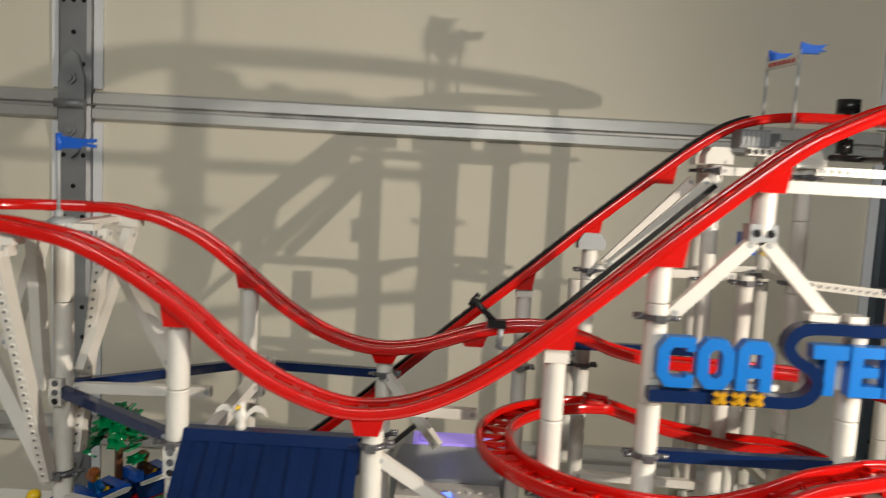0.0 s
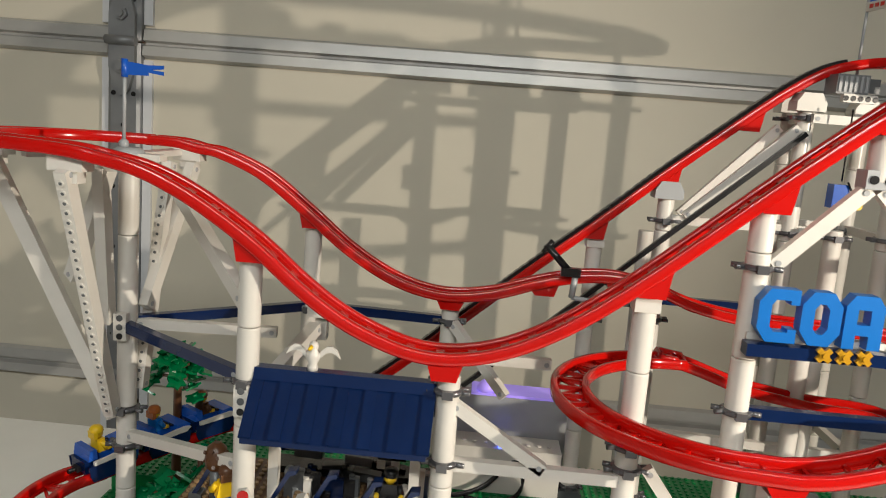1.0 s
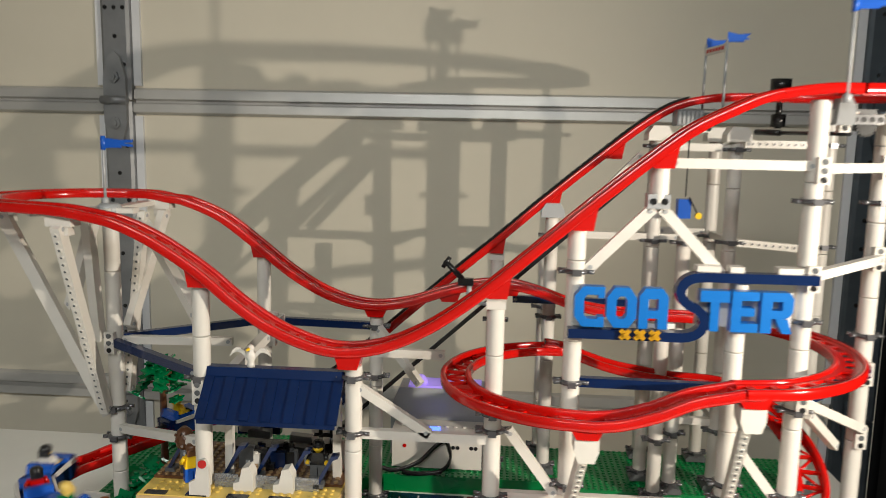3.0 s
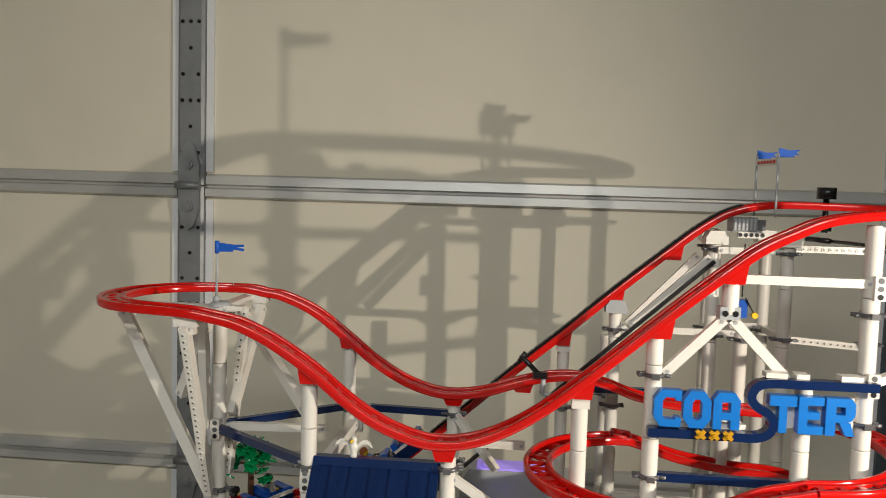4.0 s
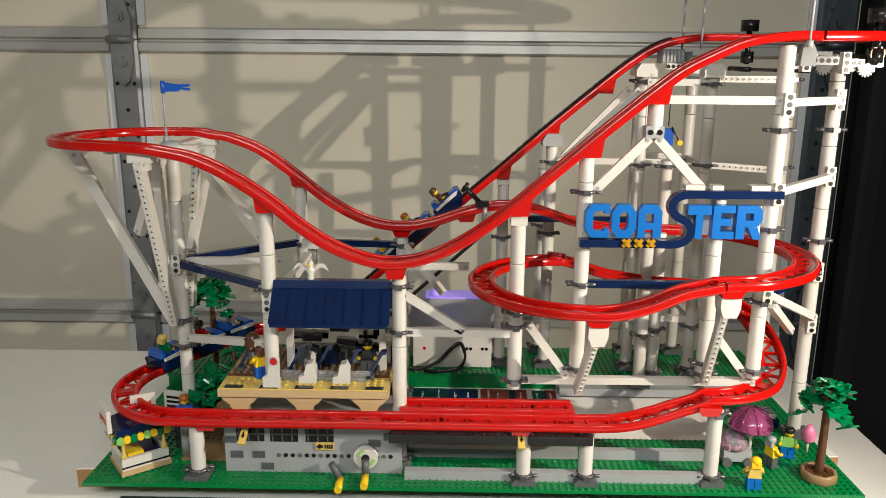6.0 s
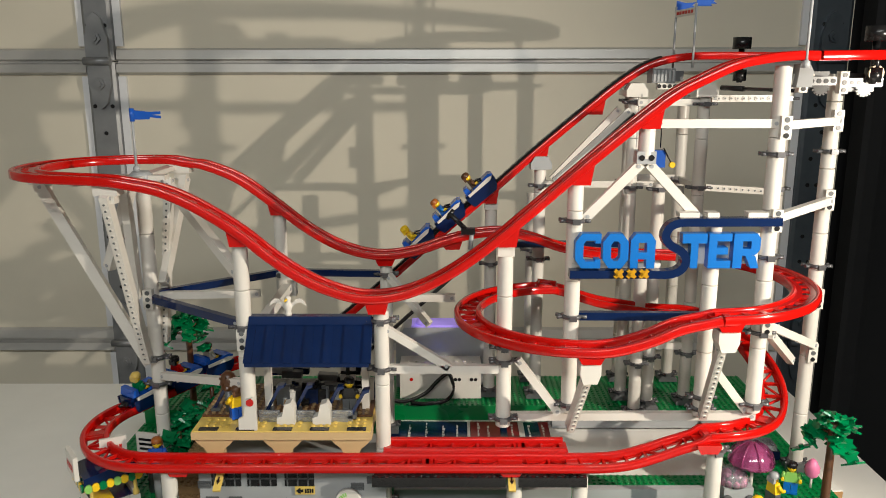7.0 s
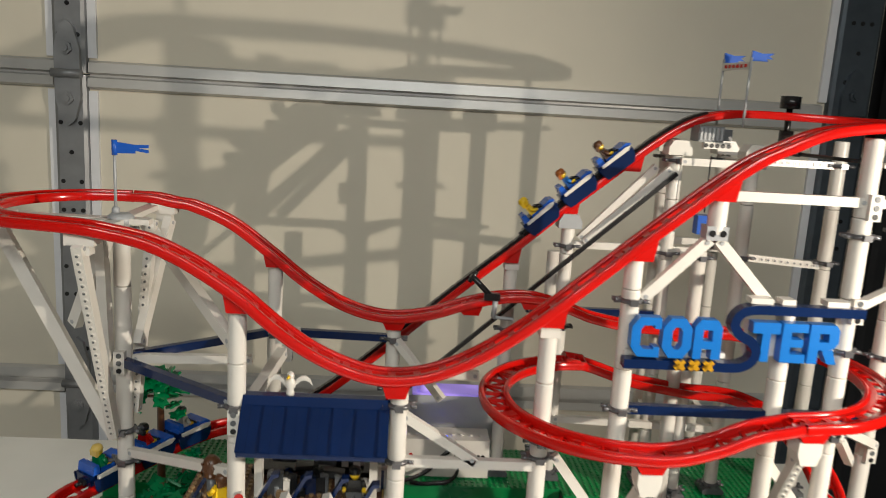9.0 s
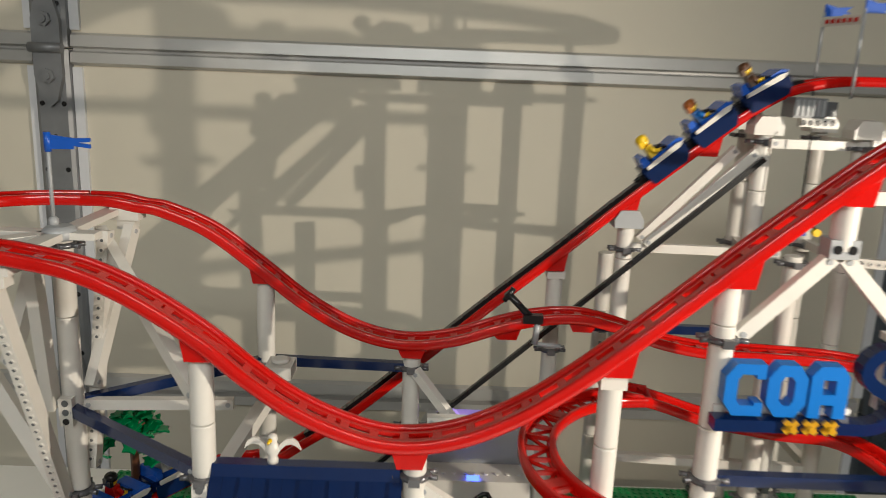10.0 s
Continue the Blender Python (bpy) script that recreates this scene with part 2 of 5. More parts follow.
def table():
    r = root("table", (0, 0, 0), "white laminate work table with a scuffed top", "table")
    bm = bmesh.new()
    box(bm, -1.25, -0.42, -0.032, 0.578, 0.495, 0)
    part("tabletop", bevelled(bm, 0.002), TABLE, r)
    for x, y in ((-1.2, -0.36), (0.52, -0.36), (-1.2, 0.44), (0.52, 0.44)):
        bm = bmesh.new()
        cyl(bm, (x, y, -0.76), (x, y, -0.032), 0.022)
        part("leg", bm, STEEL, r)
    bm = bmesh.new()
    box(bm, -0.475, 0.0, 0.0, 0.475, 0.30, 0.024)
    box(bm, -0.475, -0.0, 0.024, 0.475, 0.30, 0.0255, 1)
    b = thing("shelf_board", bevelled(bm, 0.0008), [WOOD, TABLE], "white-topped raw pine board lying on the table", "board")
    b.matrix_basis = pose(0.012, 0.072, 0.0, 0, 0, 3.6)
    # thin dark sheet that stands in for the shadow under the front edge
    bm = bmesh.new()
    box(bm, -0.40, -0.16, 0.0005, 0.42, 0.02, 0.003)
    thing("cutting_mat", bm, SHADEGREEN, "dark green sheet for the shadow under the model's front edge", "mat")


# ---- baseplate ----
Z0 = 0.030
ZB = 0.050


def baseplates():
    r = root("baseplate", (0, 0, 0), "bright green studded baseplate of the toy coaster", "baseplate")
    for x0, y0, x1, y1, s in ((-0.436, 0.002, -0.124, 0.130, 1), (-0.124, 0.002, 0.148, 0.130, 1), (0.148, 0.002, 0.468, 0.130, 1), (-0.436, 0.130, -0.076, 0.278, 1), (0.364, 0.130, 0.468, 0.278, 1),
                              (-0.436, 0.278, -0.076, 0.406, 0), (-0.076, 0.294, 0.148, 0.406, 0), (0.148, 0.278, 0.468, 0.406, 0)):
        zt = Z0 if s else ZB
        bm = bmesh.new()
        box(bm, x0 + 0.0001, y0 + 0.0001, zt - 0.0038, x1 - 0.0001, y1 - 0.0001, zt)
        p = part("plate", bm, GREEN, r)
        if not s:
            bm = bmesh.new()
            box(bm, x0 + 0.001, y0 + 0.002, 0.0262, x1 - 0.001, y1 - 0.002, zt - 0.004)
            part("foundation", bm, GREEN if x0 < 0.1 else GREY, r, "brick foundation under the rear plate")
        st = new("studs", studs_mesh("studs", grid(x0, y0, x1, y1), zt, GREEN))
        st.parent = p
        tagged(st, kind="stuff")


# ---- track ----
def spline(pts, step=0.004):
    P = [Vector(p) for p in pts]
    P = [P[0] * 2 - P[1]] + P + [P[-1] * 2 - P[-2]]
    out = []
    for a, b, c, d in zip(P, P[1:], P[2:], P[3:]):
        n = max(2, int((c - b).length / 0.002))
        for i in range(n):
            t = i / n
            out.append(0.5 * (2 * b + (c - a) * t + (2 * a - 5 * b + 4 * c - d) * t * t + (3 * b - a - 3 * c + d) * t ** 3))
    out.append(P[-2])
    # even steps
    res, acc = [out[0]], 0.0
    for p, q in zip(out, out[1:]):
        acc += (q - p).length
        if acc >= step:
            res.append(q)
            acc = 0.0
    if (out[-1] - res[-1]).length > step * 0.3:
        res.append(out[-1])
    else:
        res[-1] = out[-1]
    return res


def frames_of(path):
    sides, ups = [], []
    for i in range(len(path)):
        t = (path[min(i + 1, len(path) - 1)] - path[max(i - 1, 0)]).normalized()
        s = t.cross(Vector((0, 0, 1))).normalized()
        sides.append(s)
        ups.append(s.cross(t).normalized())
    return sides, ups


def arc(cx, cy, r, a0, a1, z0, z1, n=8, ry=None):
    return [(cx + r * math.cos(radians(a0 + (a1 - a0) * i / n)), cy + (ry or r) * math.sin(radians(a0 + (a1 - a0) * i / n)), z0 + (z1 - z0) * i / n) for i in range(n + 1)]


G = 0.0128      # half the gauge
RAIL = [(-0.0024, -0.0092), (0.0024, -0.0092), (0.0030, -0.0080), (0.0030, -0.0012), (0.0019, 0.0), (-0.0019, 0.0), (-0.0030, -0.0012), (-0.0030, -0.0080)]

LIFT = [(-0.1936, 0.333, 0.1435), (-0.1682, 0.333, 0.1609), (-0.1294, 0.333, 0.1926), (-0.062, 0.333, 0.2528), (0.0044, 0.333, 0.312), (0.0687, 0.333, 0.3671),
        (0.1238, 0.333, 0.4161), (0.2014, 0.333, 0.4815), (0.2412, 0.333, 0.5131), (0.2769, 0.333, 0.5346), (0.3157, 0.333, 0.5448), (0.3545, 0.333, 0.5478)]
TOP_TURN = arc(0.376, 0.1955, 0.1375, 90, -90, 0.548, 0.541)
FALL = [(0.376, 0.058, 0.5410), (0.3518, 0.058, 0.5409), (0.3231, 0.058, 0.5378), (0.2943, 0.058, 0.5317), (0.2665, 0.058, 0.5193), (0.2378, 0.058, 0.5045), (0.21, 0.058, 0.4840), (0.1535, 0.058, 0.4370), (0.0949, 0.058, 0.3856), (0.0641, 0.058, 0.3590),
        (0.0343, 0.058, 0.3350), (0.0034, 0.058, 0.3136), (-0.0284, 0.058, 0.2972), (-0.0592, 0.058, 0.2882), (-0.0911, 0.058, 0.2871), (-0.1219, 0.058, 0.2953), (-0.1528, 0.058, 0.3097), (-0.1826, 0.058, 0.3302), (-0.2124, 0.058, 0.3549), (-0.2422, 0.058, 0.3754),
        (-0.271, 0.058, 0.3919), (-0.3008, 0.058, 0.4042), (-0.3306, 0.058, 0.4104), (-0.3602, 0.058, 0.4146)]
LEFT_TURN = arc(-0.385, 0.158, 0.100, 270, 90, 0.4165, 0.4155)
RETURN = [(-0.385, 0.258, 0.4155), (-0.3562, 0.258, 0.4149), (-0.334, 0.258, 0.4108), (-0.3117, 0.258, 0.4075), (-0.2682, 0.258, 0.3895), (-0.2246, 0.258, 0.3580), (-0.1801, 0.258, 0.3232), (-0.1345, 0.258, 0.2980), (-0.0889, 0.258, 0.2873), (-0.0424, 0.258, 0.2923),
          (0.0042, 0.258, 0.3075), (0.0417, 0.258, 0.3166), (0.0802, 0.258, 0.3187), (0.1186, 0.258, 0.3106), (0.1571, 0.258, 0.2974), (0.2027, 0.258, 0.2893), (0.2584, 0.258, 0.2873)]
RIGHT_TURN = arc(0.2715, 0.1205, 0.1375, 90, -90, 0.2875, 0.2865)
MIDDLE = [(0.2715, -0.017, 0.2865), (0.2586, -0.017, 0.2835), (0.231, -0.017, 0.277), (0.203, -0.017, 0.2647), (0.1747, -0.017, 0.256), (0.155, -0.017, 0.2533)]
MID_TURN = arc(0.1565, 0.113, 0.130, 266, 94, 0.2530, 0.2450, n=12)
MID_BACK = [(0.125, 0.243, 0.249), (0.158, 0.243, 0.241), (0.205, 0.243, 0.226), (0.250, 0.243, 0.218), (0.280, 0.243, 0.214)]
LOW_TURN = []
for a in range(88, -91, -14):
    f = max(0.0, min(1.0, (75 - a) / 125))
    LOW_TURN.append((0.290 + 0.105 * math.cos(radians(a)), 0.1365 + 0.1065 * math.sin(radians(a)), 0.213 - 0.074 * f * f * (3 - 2 * f)))
LOW_TURN.append((0.287, 0.030, 0.1385))
LOW = [(0.287, 0.030, 0.1385), (0.282, 0.030, 0.1372), (0.274, 0.029, 0.132), (0.249, 0.028, 0.124), (0.224, 0.026, 0.116), (0.195, 0.022, 0.110), (0.160, 0.020, 0.108), (0.066, 0.020, 0.108), (-0.123, 0.020, 0.108), (-0.312, 0.020, 0.108)]
STATION_TURN = arc(-0.325, 0.112, 0.092, 268, 142, 0.108, 0.1085)
PLATFORM = [(-0.383, 0.190, 0.111), (-0.360, 0.224, 0.113), (-0.337, 0.266, 0.1135), (-0.309, 0.302, 0.1135), (-0.277, 0.325, 0.1135), (-0.252, 0.331, 0.1145), (-0.226, 0.333, 0.1215), (-0.1936, 0.333, 0.1435)]


def track_thing(name, pts, label, chunk=32, slotted=False):
    path = spline([(x, y, z + 0.003) for x, y, z in pts])
    sides, ups = frames_of(path)
    r = root(name, (0, 0, 0), label, "toy track")
    k, n = 0, len(path)
    while k < n - 2:
        e = min(k + chunk, n - 1)
        if n - 1 - e < 6:
            e = n - 1
        bm, bt = bmesh.new(), bmesh.new()
        P, S, U = path[k:e + 1], sides[k:e + 1], ups[k:e + 1]
        for s in (-G, G):
            sweep(bm, P, S, U, [(s + a, b) for a, b in RAIL], caps=False)
            inner = s * (0.30 if slotted else 0.62)
            lo, hi = min(inner, s), max(inner, s)
            zb, zt = (-0.0048, -0.0022) if slotted else (-0.0096, -0.0075)
            sweep(bm, P, S, U, [(lo, zb), (hi, zb), (hi, zt), (lo, zt)], smooth=False, caps=False)
        for j in range(k, e, 5):
            i = min(j, n - 2)
            m = Matrix.Translation(path[i]) @ Matrix((sides[i], (path[i + 1] - path[i]).normalized(), ups[i])).transposed().to_4x4()
            if slotted:
                box(bt, -G * 0.9, -0.0032, -0.0046, G * 0.9, 0.0032, -0.0024, m=m)
            else:
                box(bt, -G, -0.0013, -0.0092, G, 0.0013, -0.0055, m=m)
            if j + 5 <= e and not slotted:
                sg = 1 if (j // 5) % 2 else -1
                a = path[i] + sides[i] * G * 0.8 * sg - ups[i] * 0.0075
                q = min(i + 5, n - 1)
                b = path[q] - sides[q] * G * 0.8 * sg - ups[q] * 0.0075
                cyl(bt, a, b, 0.0016, n=6)
        # solid joint plates at both ends
        for i in (k, e - 1):
            i2 = min(i + 1, n - 1)
            m = Matrix.Translation(path[i]) @ Matrix((sides[i], (path[i2] - path[i]).normalized(), ups[i])).transposed().to_4x4()
            box(bm, -G, -0.001, -0.0098, G, 0.007, -0.005, m=m)
        seg = part("track_segment", bm, RED, r)
        tagged(part("lattice", bt, RED, seg), kind="stuff")
        k = e
    return r, path, sides, ups


def pad(r, x, y, z, slope=0.0, w=0.013, h=0.019):
    """The red wedge that seats a track on its post; slope is the track's rise to the right."""
    bm = bmesh.new()
    t = math.tan(slope)
    for y0, y1 in ((y - 0.013, y + 0.013),):
        prism(bm, [(x - 0.009, z - h), (x + 0.009, z - h), (x + w, z - 0.006 + w * t), (x + w, z - 0.003 + w * t), (x - w, z - 0.003 - w * t), (x - w, z - 0.006 - w * t)], y0, y1)
    part("track_seat", bevelled(bm, 0.0008), RED, r, "red wedge-shaped track seat")


def tracks():
    global LIFT_PATH
    hill, LIFT_PATH, S, U = track_thing("lift_hill_track", LIFT + TOP_TURN[1:], "red lift hill track with a black drive chain")
    bm = bmesh.new()
    k = next(i for i, p in enumerate(LIFT_PATH) if p.x > 0.30)
    sweep(bm, LIFT_PATH[:k], S[:k], U[:k], [(-0.0045, -0.0045), (0.0045, -0.0045), (0.0045, 0.0022), (-0.0045, 0.0022)], smooth=False)
    for i in range(0, k, 2):
        m = Matrix.Translation(LIFT_PATH[i]) @ Matrix((S[i], (LIFT_PATH[i + 1] - LIFT_PATH[i]).normalized(), U[i])).transposed().to_4x4()
        box(bm, -0.0050, -0.0030, -0.002, 0.0050, 0.0030, 0.0026, m=m)
    part("drive_chain", bm, BLACK, hill, "black plastic link chain")
    for x, z in ((0.0636, 0.3631), (0.132, 0.4233), (0.2075, 0.4866)):
        pad(hill, x, 0.333, z, radians(40))
    drop, *_ = track_thing("drop_track", FALL + LEFT_TURN[1:], "glossy red first drop and raised turn track", slotted=True)
    for x, z, a in ((0.2121, 0.4855, 40), (0.1432, 0.4275, 41), (0.0672, 0.3615, 40), (-0.0736, 0.2871, 0), (-0.2196, 0.3621, -36)):
        pad(drop, x, 0.058, z, radians(a))
    ret, *_ = track_thing("return_hill_track", RETURN + RIGHT_TURN[1:], "glossy red return hill track", slotted=True)
    for x, z, a in ((-0.2206, 0.3550, -37), (-0.0798, 0.2863, 0), (0.0103, 0.3085, 16), (0.0812, 0.3187, 0), (0.2654, 0.2873, 0)):
        pad(ret, x, 0.258, z, radians(a), h=0.014)
    mid, *_ = track_thing("middle_loop_track", MIDDLE + MID_TURN + MID_BACK + LOW_TURN[1:], "red middle loop track under the sign")
    for x, z, a in ((0.1464, 0.2524, 4), (0.2821, 0.2863, 4)):
        pad(mid, x, -0.017, z, radians(a), h=0.013)
    low, *_ = track_thing("station_track", LOW + STATION_TURN[1:] + PLATFORM, "red low station track along the front")
    for x, z in ((-0.290, 0.108), (0.072, 0.108), (0.285, 0.135)):
        pad(low, x, 0.022, z, 0, h=0.013)
    track_thing("brake_track", [(-0.068, 0.050, 0.112), (0.0, 0.050, 0.112), (0.135, 0.050, 0.112)], "short straight red brake track")


# ---- supports ----
def clip_ring(bm, z, x=0, y=0, r=0.0085):
    lathe(bm, [(r + 0.0005, -0.0022), (r + 0.0030, -0.0018), (r + 0.0034, 0), (r + 0.0030, 0.0018), (r + 0.0005, 0.0022)], (x, y, z), 18)
    for a in (20, 160, 200, 340):
        c, s = math.cos(radians(a)), math.sin(radians(a))
        cyl(bm, (x + c * (r + 0.001), y + s * (r + 0.001), z), (x + c * (r + 0.009), y + s * (r + 0.0065), z), 0.0021, n=8)
    for a in (90, 270):
        s = math.sin(radians(a))
        box(bm, x - 0.004, y + s * (r + 0.004) - 0.002, z - 0.003, x + 0.004, y + s * (r + 0.004) + 0.002, z + 0.003)


def column(x, y, z0, z1, clips=(), r=0.0085, foot=True, cap=False, square=False, label="white round-brick support column with grey clips"):
    c = root("support_column", (x, y, z0), label, "column", "coaster supports")
    zs = [z0]
    step = 0.0768
    while zs[-1] + step < z1 - 0.02:
        zs.append(zs[-1] + step)
    zs.append(z1)
    for a, b in zip(zs, zs[1:]):
        bm = bmesh.new()
        a, b = a - z0, b - z0
        lathe(bm, [(r - 0.0008, a), (r, a + 0.0007), (r, a + 0.0013), (r, b - 0.0018), (r, b - 0.0012), (r - 0.0008, b - 0.0005)], n=20)
        part("shaft", bm, WHITE, c)
    for z in ([z0 + 0.010] if foot else []) + list(clips):
        bm = bmesh.new()
        clip_ring(bm, z - z0, r=r)
        part("clip_ring", bm, CLIP, c, "pearl grey clip ring")
    if foot and z0 < 0.1:
        bm = bmesh.new()
        prism(bm, [(-0.014, 0.0), (0.014, 0.0), (0.014, 0.005), (0.010, 0.008), (-0.010, 0.008), (-0.014, 0.005)], -0.014, 0.014)
        part("foot", bevelled(bm), DGREY, c, "dark grey square foot")
    if square:
        bm = bmesh.new()
        h = z1 - z0
        box(bm, -0.0092, -0.0092, h - 0.012, 0.0092, 0.0092, h + 0.0005)
        part("head_brick", bevelled(bm), WHITE, c, "white square head brick")
    if cap:
        bm = bmesh.new()
        h = z1 - z0
        prism(bm, [(-0.0145, h), (0.0145, h), (0.0145, h + 0.009), (0.009, h + 0.018), (-0.009, h + 0.018), (-0.0145, h + 0.009)], -0.012, 0.012)
        part("cap", bevelled(bm), GREY if cap == "grey" else WHITE, c)
    return c


def beam(a, b, m=WHITE, w=0.008, h=0.009, holes=False, label="", ends=True):
    """A straight brick beam between two points, with pinned ends."""
    a, b = Vector(a), Vector(b)
    d = b - a
    L = d.length
    up = Vector((0, 0, 1)) if abs(d.normalized().z) < 0.92 else Vector((0, 1, 0))
    s = d.cross(up).normalized()
    u = s.cross(d).normalized()
    B = Matrix.Translation(a) @ Matrix((d.normalized(), s, u)).transposed().to_4x4()
    names = {WHITE.name: "white", NAVY.name: "navy blue", BLACK.name: "black", GREY.name: "grey"}
    col = names.get(m.name, "white")
    r = root("brace_beam", (0, 0, 0), label or col + " plastic brace beam pinned between columns", "beam", "coaster braces")
    r.matrix_basis = B
    bm = bmesh.new()
    box(bm, 0, -w / 2, -h / 2, L, w / 2, h / 2)
    part("bar", bevelled(bm), m, r)
    if holes:
        k = int(L / 0.008)
        steep = abs(d.normalized().z) > 0.5
        for i in range(1, k):
            # hollow studs along the face that looks outwards
            p, q = i * L / k, (h if steep else w) / 2
            a0 = Vector((p, 0, -q)) if steep else Vector((p, q, 0))
            ax = Vector((0, 0, -1)) if steep else Vector((0, 1, 0))
            bm = bmesh.new()
            cyl(bm, a0, a0 + ax * 0.0011, 0.0026, n=10)
            cyl(bm, a0 + ax * 0.0011, a0 + ax * 0.0012, 0.0014, n=8, mi=1)
            part("stud", bm, [WHITE, DGREY], r)
    if ends:
        bm = bmesh.new()
        for xx in (0.004, L - 0.004):
            cyl(bm, (xx, -w / 2 - 0.0008, 0), (xx, w / 2 + 0.0008, 0), 0.0021, n=10)
        part("pins", bm, GREY, r, "grey connector pins")
    return r


def bracket(x, y, z, n=3, face=-1):
    """A white pin block with round holes, on a column's front."""
    r = root("pin_block", (x, y, z), "white pin block with dark round holes on a column", "pin block", "pin blocks")
    bm = bmesh.new()
    box(bm, -0.0055, -0.014, -0.004 * n, 0.0055, -0.0075, 0.004 * n)
    part("block", bevelled(bm), WHITE, r)
    for i in range(n):
        zz = -0.004 * n + 0.004 + 0.008 * i
        bm = bmesh.new()
        cyl(bm, (0, -0.0139, zz), (0, -0.0146, zz), 0.0028, n=12)
        part("hole", bm, BLACK if i == 0 else DGREY, r)
    return r


def supports():
    f = 0.058
    column(-0.2212, 0.058, 0.1395, 0.3445, (0.2511,), foot=False)
    column(-0.070, f, Z0, 0.270, (0.258, 0.202))
    column(0.066, 0.060, 0.132, 0.343, (0.210, 0.227), square=True)
    column(0.1390, 0.058, 0.15, 0.4090, (0.3694, 0.2629,))
    column(0.2110, 0.058, 0.4349, 0.4675, (), foot=False)
    column(0.2881, 0.058, 0.145, 0.3715, (0.1688,))
    column(0.3468, 0.058, 0.15, 0.5301, (0.4398, 0.3296, 0.2444,))
    column(0.4474, 0.149, Z0, 0.520, (0.434, 0.297))
    column(0.4582, 0.304154, 0.052, 0.5202, (0.4897, 0.3676,))
    column(-0.3567, 0.149, Z0, 0.403, (0.147, 0.181, 0.396))
    column(-0.2206, 0.258, Z0, 0.3415, (0.259,))
    column(-0.0798, 0.258, Z0, 0.272, (0.259, 0.196))
    column(0.0656, 0.333, 0.052, 0.3467, (0.2549,), square=True, label="white round-brick column under the lift hill")
    column(0.1339, 0.327231, 0.052, 0.3927, (0.3693, 0.2632,), cap="grey")
    column(0.2603, 0.321462, 0.052, 0.4917, (0.3673, 0.4846,), cap=True)
    column(0.2907, 0.286846, 0.052, 0.378, (0.3699, 0.1291,))
    column(0.3493, 0.304154, 0.052, 0.4917, (0.3696, 0.4826, 0.1284,), cap=True)
    column(0.2654, 0.258, 0.052, 0.2751, (0.1303,))
    # rear row of the lift tower
    for x, z1, clips in ((0.131, 0.350, (0.262,)), (0.271, 0.492, (0.367, 0.485)), (0.349, 0.492, (0.367, 0.485))):
        column(x, 0.392, 0.052, z1, clips, cap=z1 > 0.4, label="white round-brick column at the rear of the lift tower")
    for za in (0.4846, 0.3700, 0.140):
        beam((0.2603, 0.330, za), (0.271, 0.384, za), label="white plastic tie beam between tower columns")
        beam((0.3493, 0.313, za), (0.349, 0.384, za), label="white plastic tie beam between tower columns")
    beam((0.281, 0.392, 0.372), (0.341, 0.392, 0.372), label="white plastic beam at the rear of the tower")
    # short front posts that carry the low track
    column(-0.305, 0.022, Z0, 0.097, ())
    column(0.077, 0.022, Z0, 0.097, ())
    column(0.150, 0.024, Z0, 0.097, ())
    column(0.297, 0.026, Z0, 0.124, (0.12,))
    # tower braces
    for a, b in (((0.2185, 0.055, 0.4715), (0.3455, 0.055, 0.4715)), ((0.3534, 0.058, 0.4696), (0.4474, 0.135, 0.4695)), ((0.3534, 0.058, 0.3717), (0.4474, 0.135, 0.3782)),
                 ((0.1329, 0.3272, 0.3713), (0.2919, 0.3215, 0.3714)), ((0.2598, 0.3042, 0.4846), (0.3493, 0.3042, 0.4846)), ((0.3534, 0.058, 0.2526), (0.4474, 0.135, 0.2007)),
                 ((0.0611, 0.083, 0.1324), (0.352, 0.062, 0.143)), ((-0.0692, 0.058, 0.2009), (0.0663, 0.058, 0.2009)), ((0.1338, 0.3215, 0.1379), (0.3493, 0.3042, 0.1386)),
                 ((-0.3497, 0.143, 0.1582), (-0.2255, 0.058, 0.1842)), ((-0.3496, 0.153, 0.2586), (-0.2279, 0.163, 0.2586)), ((-0.0627, 0.143, 0.2586), (0.0124, 0.143, 0.2586)),
                 ((-0.0664, 0.058, 0.2482), (0.0051, 0.058, 0.2029)), ((-0.0758, 0.248, 0.2589), (-0.0201, 0.213, 0.2011)),
                 ((0.0809, 0.058, 0.2122), (0.129, 0.058, 0.1475)), ((0.29, 0.06, 0.215), (0.34, 0.06, 0.15)), ((0.36, 0.06, 0.24), (0.4161, 0.123, 0.1854))):
        beam(a, b)
    for a, b in (((0.3585, 0.3042, 0.4897), (0.4511, 0.3042, 0.4897)), ((0.3585, 0.3042, 0.3696), (0.4511, 0.3042, 0.3635))):
        beam(a, b, holes=True, label="white plastic lattice beam with stud holes")
    # the sloped arms below the second drop seat
    for sx in (-1, 1):
        beam((0.210 + sx * 0.004, 0.058, 0.430), (0.210 + sx * 0.061, 0.058, 0.371), label="white plastic arm of a forked brace", h=0.010)
    bm = bmesh.new()
    box(bm, 0.200, 0.050, 0.430, 0.220, 0.066, 0.443)
    for x in (0.205, 0.215):
        cyl(bm, (x, 0.0502, 0.4365), (x, 0.049, 0.4365), 0.003, n=12, mi=1)
    thing("fork_block", bevelled(bm), [GREY, BLACK], "grey pin block joining the forked brace", "pin block")
    # diagonals of the lift tower
    beam((0.1532, 0.3215, 0.3755), (0.253, 0.3157, 0.4744), label="white plastic diagonal of the lift tower")
